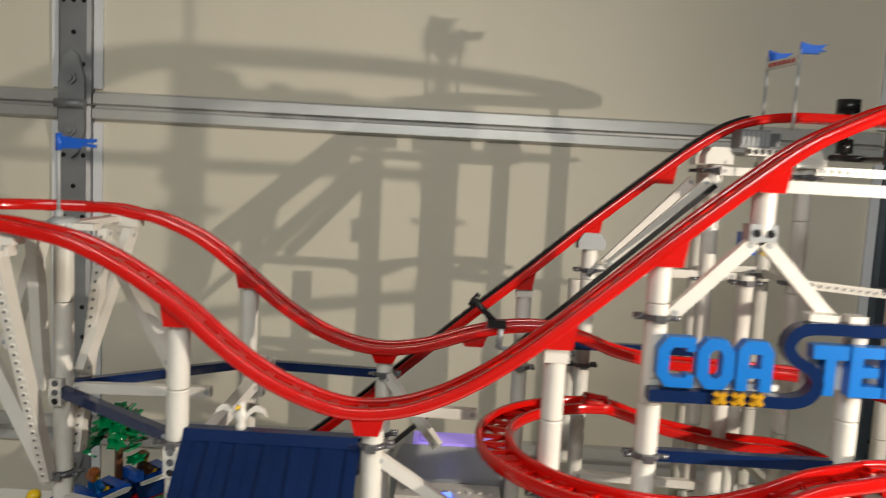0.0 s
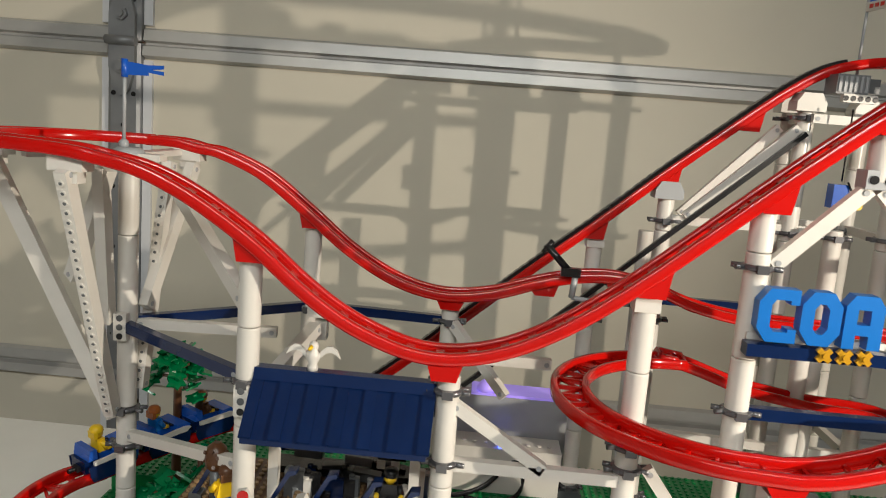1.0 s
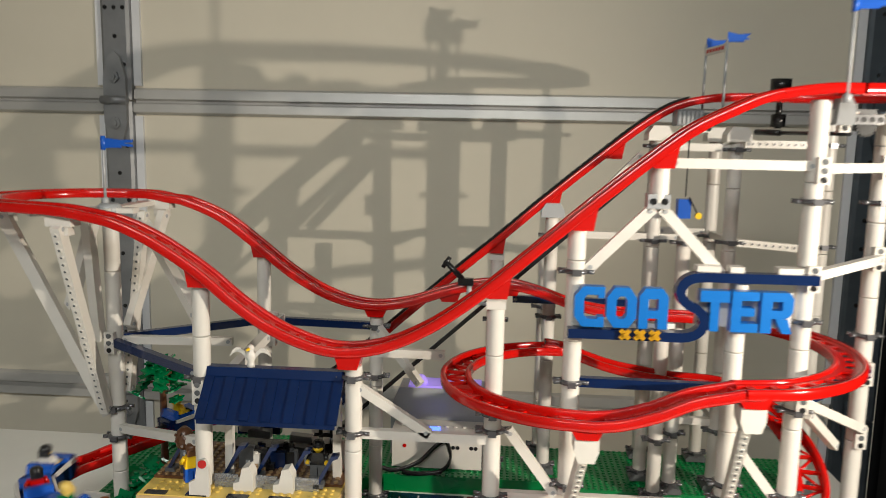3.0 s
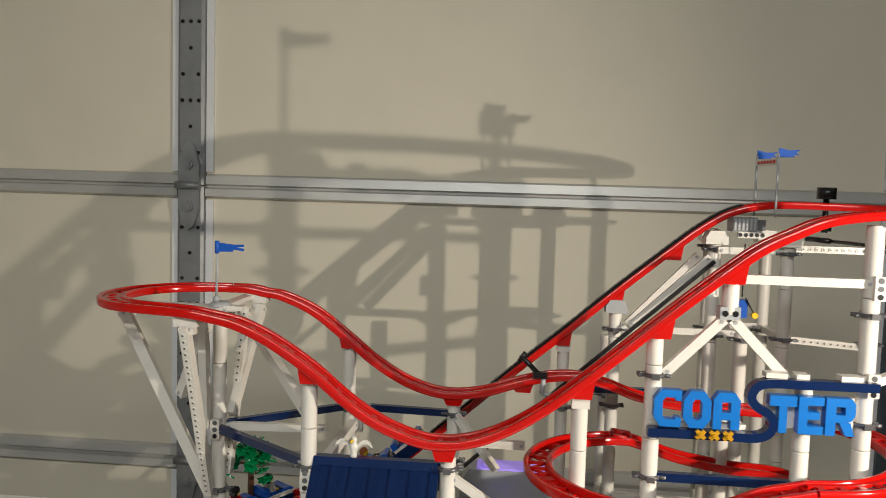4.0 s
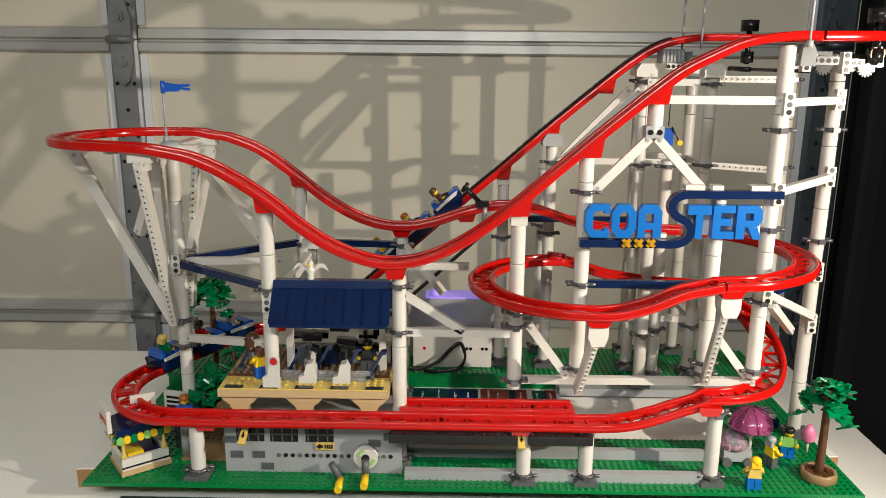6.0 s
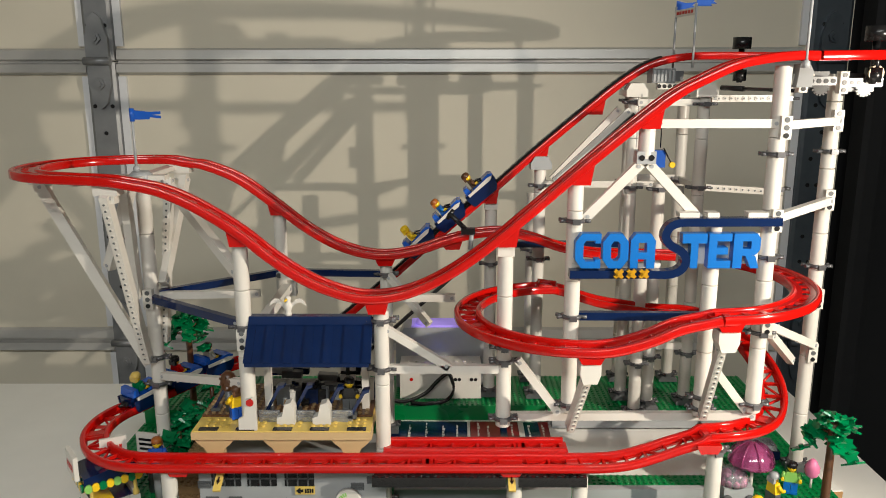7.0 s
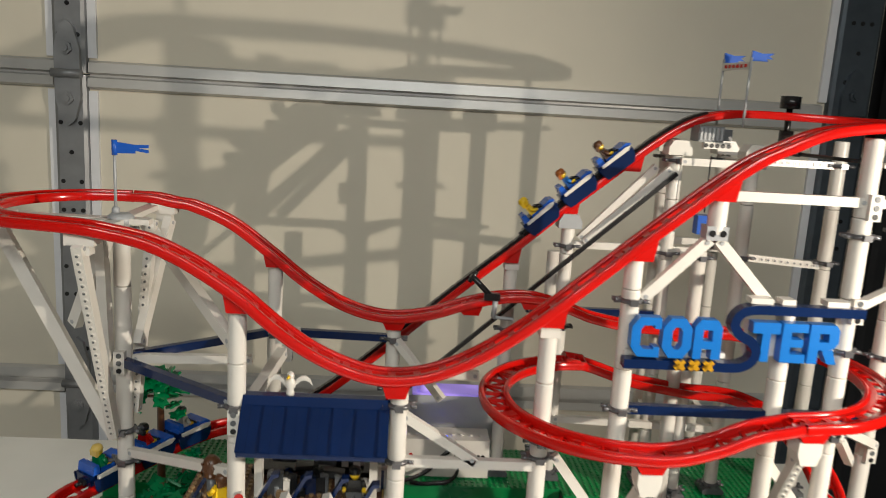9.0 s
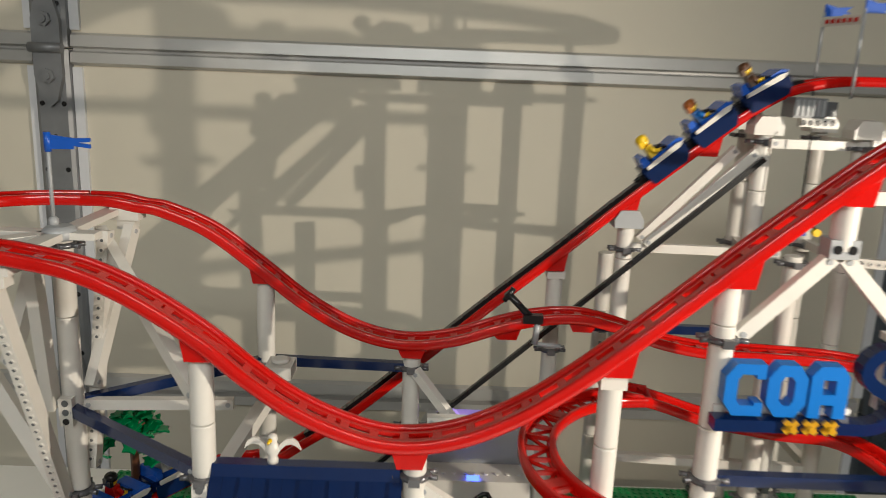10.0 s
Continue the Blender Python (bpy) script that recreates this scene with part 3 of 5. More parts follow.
    beam((0.1534, 0.348, 0.3753), (0.2452, 0.348, 0.4743), label="white plastic diagonal of the lift tower")
    beam((-0.1524, 0.3042, 0.0928), (0.2567, 0.3042, 0.4693), BLACK, 0.005, 0.005, label="long black chain return rod below the lift", ends=False)
    # navy beams
    for a, b in (((-0.3548, 0.141, 0.2585), (-0.2255, 0.058, 0.2542)), ((-0.3506, 0.155, 0.2606), (-0.2246, 0.255, 0.261)), ((-0.2125, 0.258, 0.261), (-0.0859, 0.258, 0.2589)), ((0.143, 0.058, 0.263), (0.342, 0.058, 0.262)),
                 ((0.0869, 0.3215, 0.2857), (0.2654, 0.3215, 0.2857)), ((0.352, 0.062, 0.25), (0.4474, 0.135, 0.2606))):
        beam(a, b, NAVY)
    for p in ((-0.3567, 0.148, 0.2586, 3), (-0.2212, 0.058, 0.2389, 3), (0.3494, 0.058, 0.4676, 3), (0.3494, 0.058, 0.3707, 3), (0.4474, 0.148, 0.4695, 3), (0.4474, 0.148, 0.3782, 3), (0.4474, 0.148, 0.2586, 3), (0.4474, 0.148, 0.1906, 3), (0.3494, 0.058, 0.2526, 2)):
        bracket(*p)
    for a, b in (((-0.2272, 0.088, 0.2218), (-0.2025, 0.203, 0.2547)), ((-0.1984, 0.213, 0.2416), (-0.1984, 0.213, 0.272))):
        beam(a, b, label="white brace bracket between the station columns", h=0.011, w=0.011)
    bm = bmesh.new()
    box(bm, -0.210, 0.199, 0.265, -0.186, 0.227, 0.277)
    lathe(bm, [(0.008, 0.2802), (0.009, 0.283), (0.006, 0.2845)], (-0.198, 0.213, -0.003), 14)
    thing("bracket_block", bevelled(bm), WHITE, "white brick block with a round disc behind the station", "block")
    # left fan of struts under the raised turn
    for a, b, h in (((-0.4724, 0.138, 0.3985), (-0.3649, 0.145, 0.1734), 0), ((-0.3573, 0.049, 0.3983), (-0.3629, 0.135, 0.1814), 1), ((-0.3569, 0.113, 0.3964), (-0.4014, 0.14, 0.2971), 0), ((-0.363, 0.113, 0.3964), (-0.369, 0.138, 0.2616), 0),
                    ((-0.3544, 0.213, 0.3925), (-0.2247, 0.058, 0.3113), 0), ((-0.3341, 0.233, 0.3936), (-0.3445, 0.158, 0.2718), 0), ((-0.3403, 0.193, 0.3986), (-0.3506, 0.163, 0.1958), 1)):
        beam(a, b, holes=bool(h), label="white plastic strut under the raised turn", h=0.013, w=0.009)
    r = root("turn_platform", (-0.3567, 0.148, 0.4036), "white plate star holding the raised turn track", "platform")
    for ang, L in ((180, 0.10), (270, 0.095), (90, 0.105), (225, 0.08), (0, 0.03)):
        bm = bmesh.new()
        box(bm, 0, -0.007, -0.002, L, 0.007, 0.0035, m=pose(0, 0, 0, 0, 0, ang))
        part("arm", bevelled(bm), WHITE, r)
    bm = bmesh.new()
    lathe(bm, [(0.012, -0.003), (0.013, 0.0), (0.013, 0.005), (0.009, 0.008)])
    part("hub", bm, GREY, r, "grey hub disc")
    for x, y in ((-0.357, 0.058), (-0.472, 0.145), (-0.345, 0.252)):
        bm = bmesh.new()
        box(bm, x - 0.013, y - 0.009, 0.397, x + 0.013, y + 0.009, 0.4085)
        box(bm, x - 0.008, y - 0.006, 0.388, x + 0.008, y + 0.006, 0.397)
        thing("track_block", bevelled(bm), WHITE, "white brick block seating the raised turn", "block", "track blocks")
    bm = bmesh.new()
    prism(bm, [(0.358, 0.508), (0.374, 0.508), (0.374, 0.524), (0.370, 0.531), (0.360, 0.531)], 0.050, 0.0645)
    thing("slope_brick", bevelled(bm), MGREY, "grey slope brick on the tower top", "brick")
    # slanted dotted legs of the middle loop
    beam((0.1450, -0.014, 0.220), (0.1385, 0.040, 0.138), holes=True, label="white studded slanted leg under the middle loop", h=0.012)
    beam((0.2800, -0.014, 0.253), (0.2860, 0.044, 0.150), holes=True, label="white studded slanted leg under the middle loop", h=0.012)
    for x, z in ((0.1464, 0.2395), (0.2821, 0.273)):
        bm = bmesh.new()
        prism(bm, [(x - 0.007, z - 0.022), (x + 0.007, z - 0.022), (x + 0.0105, z - 0.012), (x + 0.0105, z), (x - 0.0105, z), (x - 0.0105, z - 0.012)], -0.027, -0.007)
        thing("track_bracket", bevelled(bm), WHITE, "white brick bracket carrying the middle loop track", "bracket", "track brackets")
    # grey frame bars on the base
    for x0, y0, x1, y1 in ((-0.062, 0.020, 0.070, 0.030), (0.085, 0.020, 0.143, 0.030), (0.158, 0.020, 0.29, 0.030), (0.16, 0.075, 0.34, 0.085), (-0.06, 0.075, 0.15, 0.085), (0.152, 0.262, 0.36, 0.2765)):
        bm = bmesh.new()
        box(bm, x0, y0, Z0 + 0.0002, x1, y1, Z0 + 0.012)
        thing("frame_bar", bevelled(bm), GREY, "light grey brick bar along the baseplate", "bar", "base frame bars")


# ---- tower top ----
def flag(x, y, z0, z1, big=0.033, tilt=0.0):
    r = root("flag_pole", (x, y, z0), "small blue plastic pennant on a thin grey pole", "flag", "pennants")
    bm = bmesh.new()
    cyl(bm, (0, 0, 0), (0, 0, z1 - z0), 0.0016, n=8)
    lathe(bm, [(0.004, 0), (0.004, 0.006), (0.002, 0.008)], n=10)
    part("pole", bm, GREY, r, "thin grey pole")
    bm = bmesh.new()
    h = z1 - z0
    cyl(bm, (0, 0, h - 0.013), (0, 0, h + 0.002), 0.0028, n=10)
    prism(bm, [(0.002, h - 0.011), (0.020, h - 0.0105), (0.020, h - 0.008), (big, h - 0.0095), (big, h - 0.0065), (0.023, h - 0.0055), (big, h - 0.0045), (big, h - 0.0015), (0.020, h - 0.002), (0.002, h)], -0.0012, 0.0012)
    part("pennant", bevelled(bm, 0.0003), BLUE, r)


def tower_top():
    flag(-0.362, 0.150, 0.410, 0.482)
    flag(0.362, 0.043, 0.527, 0.616)
    r = root("name_banner", (0, 0, 0), "small white banner with blue crest on two grey poles", "banner")
    for x, y in ((0.319, 0.356), (0.328, 0.297)):
        bm = bmesh.new()
        cyl(bm, (x, y, 0.53), (x, y, 0.612), 0.0016, n=8)
        part("pole", bm, GREY, r)
    bm = bmesh.new()
    box(bm, -0.001, -0.0015, 0.598, 0.061, 0.0015, 0.607, m=pose(0.319, 0.356, 0, 0, 0, -81))
    part("board", bevelled(bm, 0.0003), WHITE, r)
    bm = bmesh.new()
    for i in range(6):
        box(bm, 0.006 + i * 0.0085, -0.0022, 0.6005, 0.0115 + i * 0.0085, -0.0016, 0.6045, m=pose(0.319, 0.356, 0, 0, 0, -81))
    part("letter_bars", bm, RED, r, "red illegible lettering bars")
    for x, y in ((0.319, 0.356), (0.328, 0.297)):
        bm = bmesh.new()
        prism(bm, [(x, 0.608), (x + 0.020, 0.608), (x + 0.018, 0.611), (x + 0.026, 0.611), (x + 0.021, 0.614), (x + 0.027, 0.618), (x + 0.012, 0.617), (x, 0.620)], y - 0.0012, y + 0.0012)
        part("pennant", bm, BLUE, r, "small blue pennant")
    # drive machinery beside the crest
    r = root("drive_unit", (0.319, 0.312, 0.50), "light grey ribbed motor and axle drive at the tower top", "motor")
    bm = bmesh.new()
    box(bm, -0.043, -0.014, 0.010, -0.012, 0.014, 0.029)
    motor = part("motor", bevelled(bm, 0.0004), MGREY, r)
    for i in range(6):
        bm = bmesh.new()
        box(bm, -0.0415 + i * 0.005, -0.0155, 0.012, -0.0390 + i * 0.005, -0.0141, 0.027)
        part("fin", bm, GREY, motor)
    bm = bmesh.new()
    box(bm, -0.036, -0.017, 0.002, -0.004, -0.009, 0.010)
    part("axle_beam", bevelled(bm), WHITE, r)
    for i in range(5):
        bm = bmesh.new()
        cyl(bm, (-0.034 + i * 0.007, -0.0171, 0.006), (-0.034 + i * 0.007, -0.0177, 0.006), 0.0027, n=10)
        part("hole", bm, BLACK, r)
    bm = bmesh.new()
    box(bm, -0.0118, -0.012, 0.012, -0.001, 0.012, 0.026)
    part("gearbox", bevelled(bm), DGREY, r)
    bm = bmesh.new()
    cyl(bm, (0.048, -0.02, 0.004), (0.066, -0.05, 0.003), 0.0034, n=8)
    cyl(bm, (0.066, -0.05, 0.003), (0.10, -0.15, 0.002), 0.0022, n=8)
    part("drive_axle", bm, BLACK, r, "black drive axle")
    # black round plugs either side of the crest track
    for p in ((0.417, 0.366), (0.469, 0.114)):
        r = root("guide_wheel", (p[0], p[1], 0.51), "black rubber guide wheel on a short post", "wheel", "guide wheels")
        bm = bmesh.new()
        cyl(bm, (0, 0, 0.046), (0, 0, 0.062), 0.0125, n=20)
        part("tyre", bm, BLACK, r)
        bm = bmesh.new()
        cyl(bm, (0, 0, 0.0), (0, 0, 0.046), 0.004, n=10)
        cyl(bm, (0, 0, 0.002), (0, 0, 0.018), 0.009, n=16)
        part("post", bevelled(bm), BLACK, r)
    for x, y, z, n, up in ((0.384, 0.086, 0.514, 4, 1), (0.443, 0.118, 0.512, 5, 1)):
        r = root("gear_mount", (x, y, z), "bright silver pin arm with black holes at the tower top", "gear mount", "gear mounts")
        bm = bmesh.new()
        L = 0.0075 * n
        prism(bm, [(0.0, -0.0035), (0.0015, -0.0045), (L - 0.0015, -0.0045), (L, -0.0035), (L, 0.0035), (L - 0.0015, 0.0045), (0.0015, 0.0045), (0.0, 0.0035)], -0.004, 0.004)
        part("arm", bevelled(bm, 0.0004), CHROME, r)
        bm = bmesh.new()
        box(bm, -0.0095, -0.005, -0.012, -0.0003, 0.005, 0.012)
        part("block", bevelled(bm, 0.0006), WHITE, r)
        for k in range(3):
            bm = bmesh.new()
            cyl(bm, (-0.005, -0.0051, -0.008 + 0.008 * k), (-0.005, -0.0057, -0.008 + 0.008 * k), 0.0026, n=12)
            part("hole", bm, BLACK, r)
        for k in range(n):
            bm = bmesh.new()
            cyl(bm, (0.0038 + 0.0075 * k, -0.0041, 0), (0.0038 + 0.0075 * k, -0.0047, 0), 0.0025, n=12)
            part("hole", bm, BLACK, r)
        bm = bmesh.new()
        for k in range(16):
            a = k * math.pi / 8
            box(bm, -0.0010, -0.0015, 0.0076, 0.0010, 0.0015, 0.0098, m=Matrix.Translation((L * 0.62, 0.007, -0.006)) @ Matrix.Rotation(a, 4, "Y"))
        cyl(bm, (L * 0.62, 0.0055, -0.006), (L * 0.62, 0.0085, -0.006), 0.0078, n=20)
        part("cog", bm, BLACK if n < 5 else GREY, r)
        bm = bmesh.new()
        box(bm, 0.001, 0.0092, -0.010, L - 0.002, 0.020, 0.010)
        part("housing", bevelled(bm, 0.0008), DGREY, r)
        if n == 5:
            bm = bmesh.new()
            cyl(bm, (L * 0.7, -0.010, 0.010), (L * 0.7, -0.004, 0.010), 0.0085, n=18)
            part("bushing", bm, TAN, r, "tan plastic bushing wheel")
            bm = bmesh.new()
            cyl(bm, (L * 0.7, -0.007, 0.010), (L * 0.7, -0.007, 0.034), 0.0038, n=10)
            part("axle", bm, BLACK, r)
    beam((0.356, 0.062, 0.516), (0.442, 0.145, 0.516), h=0.011, label="white beam under the crest turn")
    # blue hanging box on a black cord inside the tower
    r = root("hanging_box", (0.286, 0.282, 0.400), "bright blue box hung by a black cord inside the tower", "box")
    bm = bmesh.new()
    box(bm, -0.0075, -0.0075, 0.0, 0.0075, 0.0075, 0.023)
    part("shell", bevelled(bm), BLUE, r)
    bm = bmesh.new()
    cyl(bm, (0.002, 0, 0.026), (0.002, 0, 0.095), 0.0008, n=6)
    cyl(bm, (0.004, -0.009, 0.026), (0.016, -0.010, 0.004), 0.0009, n=6)
    part("cord", bm, BLACK, r)
    bm = bmesh.new()
    cyl(bm, (0.016, -0.012, 0.004), (0.016, -0.006, 0.004), 0.004, n=10)
    part("plug", bm, YELLOW, r)
    # black lever beside the lift
    r = root("chain_lever", (0.017, 0.232, 0.331), "black lever of the chain tensioner beside the lift track", "lever")
    bm = bmesh.new()
    cyl(bm, (-0.012, -0.012, 0.018), (0.012, -0.012, -0.006), 0.0034, n=8)
    cyl(bm, (-0.014, -0.012, 0.010), (-0.006, -0.012, 0.022), 0.0026, n=8)
    box(bm, 0.004, -0.016, -0.010, 0.022, -0.008, -0.002)
    part("handle", bm, BLACK, r)
    bm = bmesh.new()
    cyl(bm, (0.018, -0.012, -0.006), (0.016, -0.012, -0.03), 0.003, n=8)
    cyl(bm, (0.016, -0.012, -0.03), (0.04, -0.012, -0.032), 0.0022, n=8)
    part("linkage", bm, GREY, r, "grey linkage arm")


# ---- sign ----
def letter(name, x0, w, strokes, r, plates=(), z0=0.328, H=0.036):
    bm = bmesh.new()
    for a, b, c, d in strokes:
        box(bm, x0 + a * w, 0.010, z0 + b * H, x0 + c * w, 0.021, z0 + d * H)
    for pts in plates:
        prism(bm, [(x0 + a * w, z0 + b * H) for a, b in pts], 0.010, 0.021)
    part(name, bm, AZURE, r)


def letter_outline(name, x0, w, pts, r, hole=None, z0=0.328, H=0.036):
    bm = bmesh.new()
    P = [(x0 + a * w, z0 + b * H) for a, b in pts]
    if hole:
        Q = [(x0 + a * w, z0 + b * H) for a, b in hole]
        for y, flip in ((0.010, False), (0.021, True)):
            o = [bm.verts.new((p[0], y, p[1])) for p in P]
            i = [bm.verts.new((q[0], y, q[1])) for q in Q]
            for k in range(len(P)):
                bm.faces.new((o[k], o[(k + 1) % len(P)], i[(k + 1) % len(P)], i[k]))
            if not flip:
                o1, i1 = o, i
            else:
                for k in range(len(P)):
                    k2 = (k + 1) % len(P)
                    bm.faces.new((o1[k], o[k], o[k2], o1[k2]))
                    bm.faces.new((i1[k], i1[k2], i[k2], i[k]))
    else:
        prism(bm, P, 0.010, 0.021)
    part(name, bevelled(bm, 0.0006), AZURE, r)


def coaster_sign():
    r = root("coaster_sign", (0, 0, 0), "blue COASTER letters with a navy S on the tower front", "sign")
    r.matrix_basis = pose(0.0005, 0.028, -0.0188) @ Matrix.Diagonal((1.037, 1.0, 1.037, 1))
    C = [(0.25, 0), (1, 0), (1, 0.26), (0.78, 0.26), (0.78, 0.2), (0.42, 0.2), (0.32, 0.3), (0.32, 0.7), (0.42, 0.8), (0.78, 0.8), (0.78, 0.72), (1, 0.72), (1, 1), (0.25, 1), (0, 0.75), (0, 0.25)]
    letter_outline("letter_c", 0.132, 0.026, C, r)
    O = [(0.25, 0), (0.75, 0), (1, 0.25), (1, 0.75), (0.75, 1), (0.25, 1), (0, 0.75), (0, 0.25)]
    Oh = [(0.42, 0.22), (0.58, 0.22), (0.68, 0.32), (0.68, 0.68), (0.58, 0.78), (0.42, 0.78), (0.32, 0.68), (0.32, 0.32)]
    letter_outline("letter_o", 0.160, 0.026, O, r, Oh)
    letter("letter_a", 0.188, 0.025, ((0, 0, 0.32, 0.8), (0.66, 0, 1, 0.8), (0.32, 0.26, 0.66, 0.46), (0.32, 0.74, 0.66, 0.8)), r, [[(0, 0.8), (1, 0.8), (0.8, 1), (0.2, 1)]])
    T = [(0.36, 0), (0.66, 0), (0.66, 0.72), (1, 0.72), (1, 1), (0, 1), (0, 0.72), (0.36, 0.72)]
    letter_outline("letter_t", 0.240, 0.025, T, r)
    E = [(0, 0), (1, 0), (1, 0.22), (0.36, 0.22), (0.36, 0.4), (0.85, 0.4), (0.85, 0.6), (0.36, 0.6), (0.36, 0.78), (1, 0.78), (1, 1), (0, 1)]
    letter_outline("letter_e", 0.267, 0.023, E, r)
    letter("letter_r", 0.292, 0.027, ((0, 0, 0.34, 1), (0.34, 0.78, 0.66, 1), (0.34, 0.36, 0.66, 0.56)), r, [[(0.66, 0.36), (0.86, 0.40), (1, 0.54), (1, 0.86), (0.86, 1), (0.66, 1)], [(0.46, 0.36), (0.70, 0), (1, 0), (0.84, 0.36)]])
    pts = [(0.127, 0.322), (0.165, 0.322), (0.205, 0.322), (0.228, 0.322), (0.240, 0.327), (0.244, 0.337), (0.239, 0.346), (0.228, 0.352), (0.222, 0.361), (0.226, 0.371), (0.238, 0.3755), (0.27, 0.3758), (0.31, 0.376), (0.338, 0.376)]
    path = spline([(x, 0.013, z) for x, z in pts], 0.003)
    bm = bmesh.new()
    S, U = [], []
    for i in range(len(path)):
        t = (path[min(i + 1, len(path) - 1)] - path[max(i - 1, 0)]).normalized()
        S.append(Vector((0, 1, 0)))
        U.append(Vector((-t.z, 0, t.x)))
    sweep(bm, path, S, U, [(-0.006, -0.0042), (0.006, -0.0042), (0.006, 0.0042), (-0.006, 0.0042)], smooth=False)
    part("letter_s", bm, NAVY, r, "navy S drawn out into the sign's two rails")
    bm = bmesh.new()
    box(bm, 0.130, 0.020, 0.3265, 0.222, 0.028, 0.331)
    box(bm, 0.24, 0.022, 0.33, 0.322, 0.030, 0.362)
    part("backing", bevelled(bm), WHITE, r, "white backing bricks")
    for x in (0.236, 0.264, 0.305):
        bm = bmesh.new()
        box(bm, x, 0.012, 0.3802, x + (0.02 if x != 0.264 else 0.012), 0.026, 0.385)
        part("top_tile", bevelled(bm), WHITE, r)
    for i in range(3):
        g = bmesh.new()
        x = 0.176 + i * 0.0128
        cyl(g, (x, 0.0035, 0.3235), (x, 0.0069, 0.3235), 0.0034, n=12)
        for k in range(4):
            box(g, -0.0019, -0.0030, 0.0028, 0.0019, 0.0, 0.0056, m=Matrix.Translation((x, 0.0069, 0.3235)) @ Matrix.Rotation(k * math.pi / 2 + math.pi / 4, 4, "Y"))
        cyl(g, (x, 0.0022, 0.3235), (x, 0.0034, 0.3235), 0.0018, n=8)
        part("gear", g, GOLD, r, "small dark yellow gear")


# ---- station ----
def station():
    r = root("control_building", (0, 0, 0), "grey brick control building with dark windows and cranks", "building")
    xs = (-0.276, -0.066)
    y0, y1 = 0.033, 0.115
    bm = bmesh.new()
    box(bm, xs[0], y0, Z0 + 0.0005, xs[1], y1, 0.094)
    part("wall", bevelled(bm), GREY, r)
    for i, x in enumerate((-0.245, -0.205, -0.163)):
        bm = bmesh.new()
        box(bm, x - 0.0165, y0 - 0.0012, 0.071, x + 0.0165, y0 - 0.0002, 0.092)
        w = part("window", bm, BLACK, r, "dark barred window")
        bm = bmesh.new()
        for k in range(3):
            box(bm, x - 0.014 + k * 0.0115, y0 - 0.0024, 0.072, x - 0.0125 + k * 0.0115, y0 - 0.0013, 0.091)
        box(bm, x - 0.016, y0 - 0.0024, 0.080, x + 0.016, y0 - 0.0013, 0.0815)
        part("window_bars", bm, DGREY, w)
    for x, z in ((-0.262, 0.049), (-0.236, 0.049), (-0.226, 0.034), (-0.270, 0.068), (-0.098, 0.066), (-0.08, 0.074)):
        bm = bmesh.new()
        for k in range(3):
            box(bm, x - 0.0075, y0 - 0.0009, z + k * 0.0031, x + 0.0075, y0 - 0.0002, z + 0.0026 + k * 0.0031)
        part("grille_brick", bm, DGREY, r, "dark grey grille brick")
    for i in range(17):
        bm = bmesh.new()
        x = -0.212 + i * 0.0083
        cyl(bm, (x, y0 - 0.0002, 0.053), (x, y0 - 0.0008, 0.053), 0.0026, n=10)
        part("hole", bm, BLACK if i % 3 else DGREY, r)
    # dial wheel
    bm = bmesh.new()
    cyl(bm, (-0.108, y0 - 0.002, 0.055), (-0.108, y0 - 0.008, 0.055), 0.0145, n=28)
    w = part("dial_wheel", bm, WHITE, r, "round white dial wheel")
    bm = bmesh.new()
    cyl(bm, (-0.108, y0 - 0.008, 0.055), (-0.108, y0 - 0.011, 0.055), 0.0048, n=14)
    part("hub", bm, BLACK, w)
    bm = bmesh.new()
    for a in (60, 75, 90, 105, 120, 240, 255, 270, 285, 300):
        box(bm, -0.0008, -0.0086, 0.0078, 0.0008, -0.0081, 0.0118, m=Matrix.Translation((-0.108, y0, 0.055)) @ Matrix.Rotation(radians(a + 45), 4, "Y"))
    part("dial_marks", bm, LIME, w, "green illegible dial marks")
    for x, z, dx in ((-0.148, 0.050, 0.010), (-0.108, 0.055, 0.0)):
        bm = bmesh.new()
        a, b = Vector((x, y0 - 0.012, z)), Vector((x + dx, y0 - 0.014, z - 0.019))
        cyl(bm, a, b, 0.0042, n=10)
        c = part("crank_arm", bm, DGREY, r)
        bm = bmesh.new()
        cyl(bm, b, b + Vector((0.001, -0.024, -0.001)), 0.0045, n=14)
        part("grip", bm, YELLOW, c, "yellow crank grip")
    # black pin beams either side of the posts that carry the brake track
    bf = root("brake_stand", (0, 0, 0), "black pin-beam stand under the brake track", "stand")
    for xa, xb, ya, yb in ((-0.079, 0.066, 0.0062, 0.0138), (0.080, 0.154, 0.0062, 0.0138), (-0.079, 0.154, 0.0322, 0.040)):
        bm = bmesh.new()
        box(bm, xa, ya, 0.0845, xb, yb, 0.0955)
        b = part("beam", bevelled(bm), BLACK, bf)
        bm = bmesh.new()
        for i in range(int((xb - xa) / 0.008)):
            xx = xa + 0.004 + i * 0.008
            cyl(bm, (xx, ya - 0.0005, 0.090), (xx, ya + 0.0004, 0.090), 0.0025, n=10)
            cyl(bm, (xx, (ya + yb) / 2, 0.0953), (xx, (ya + yb) / 2, 0.0968), 0.0024, n=8)
        tagged(part("pin_row", bm, BLACK, b), kind="stuff")
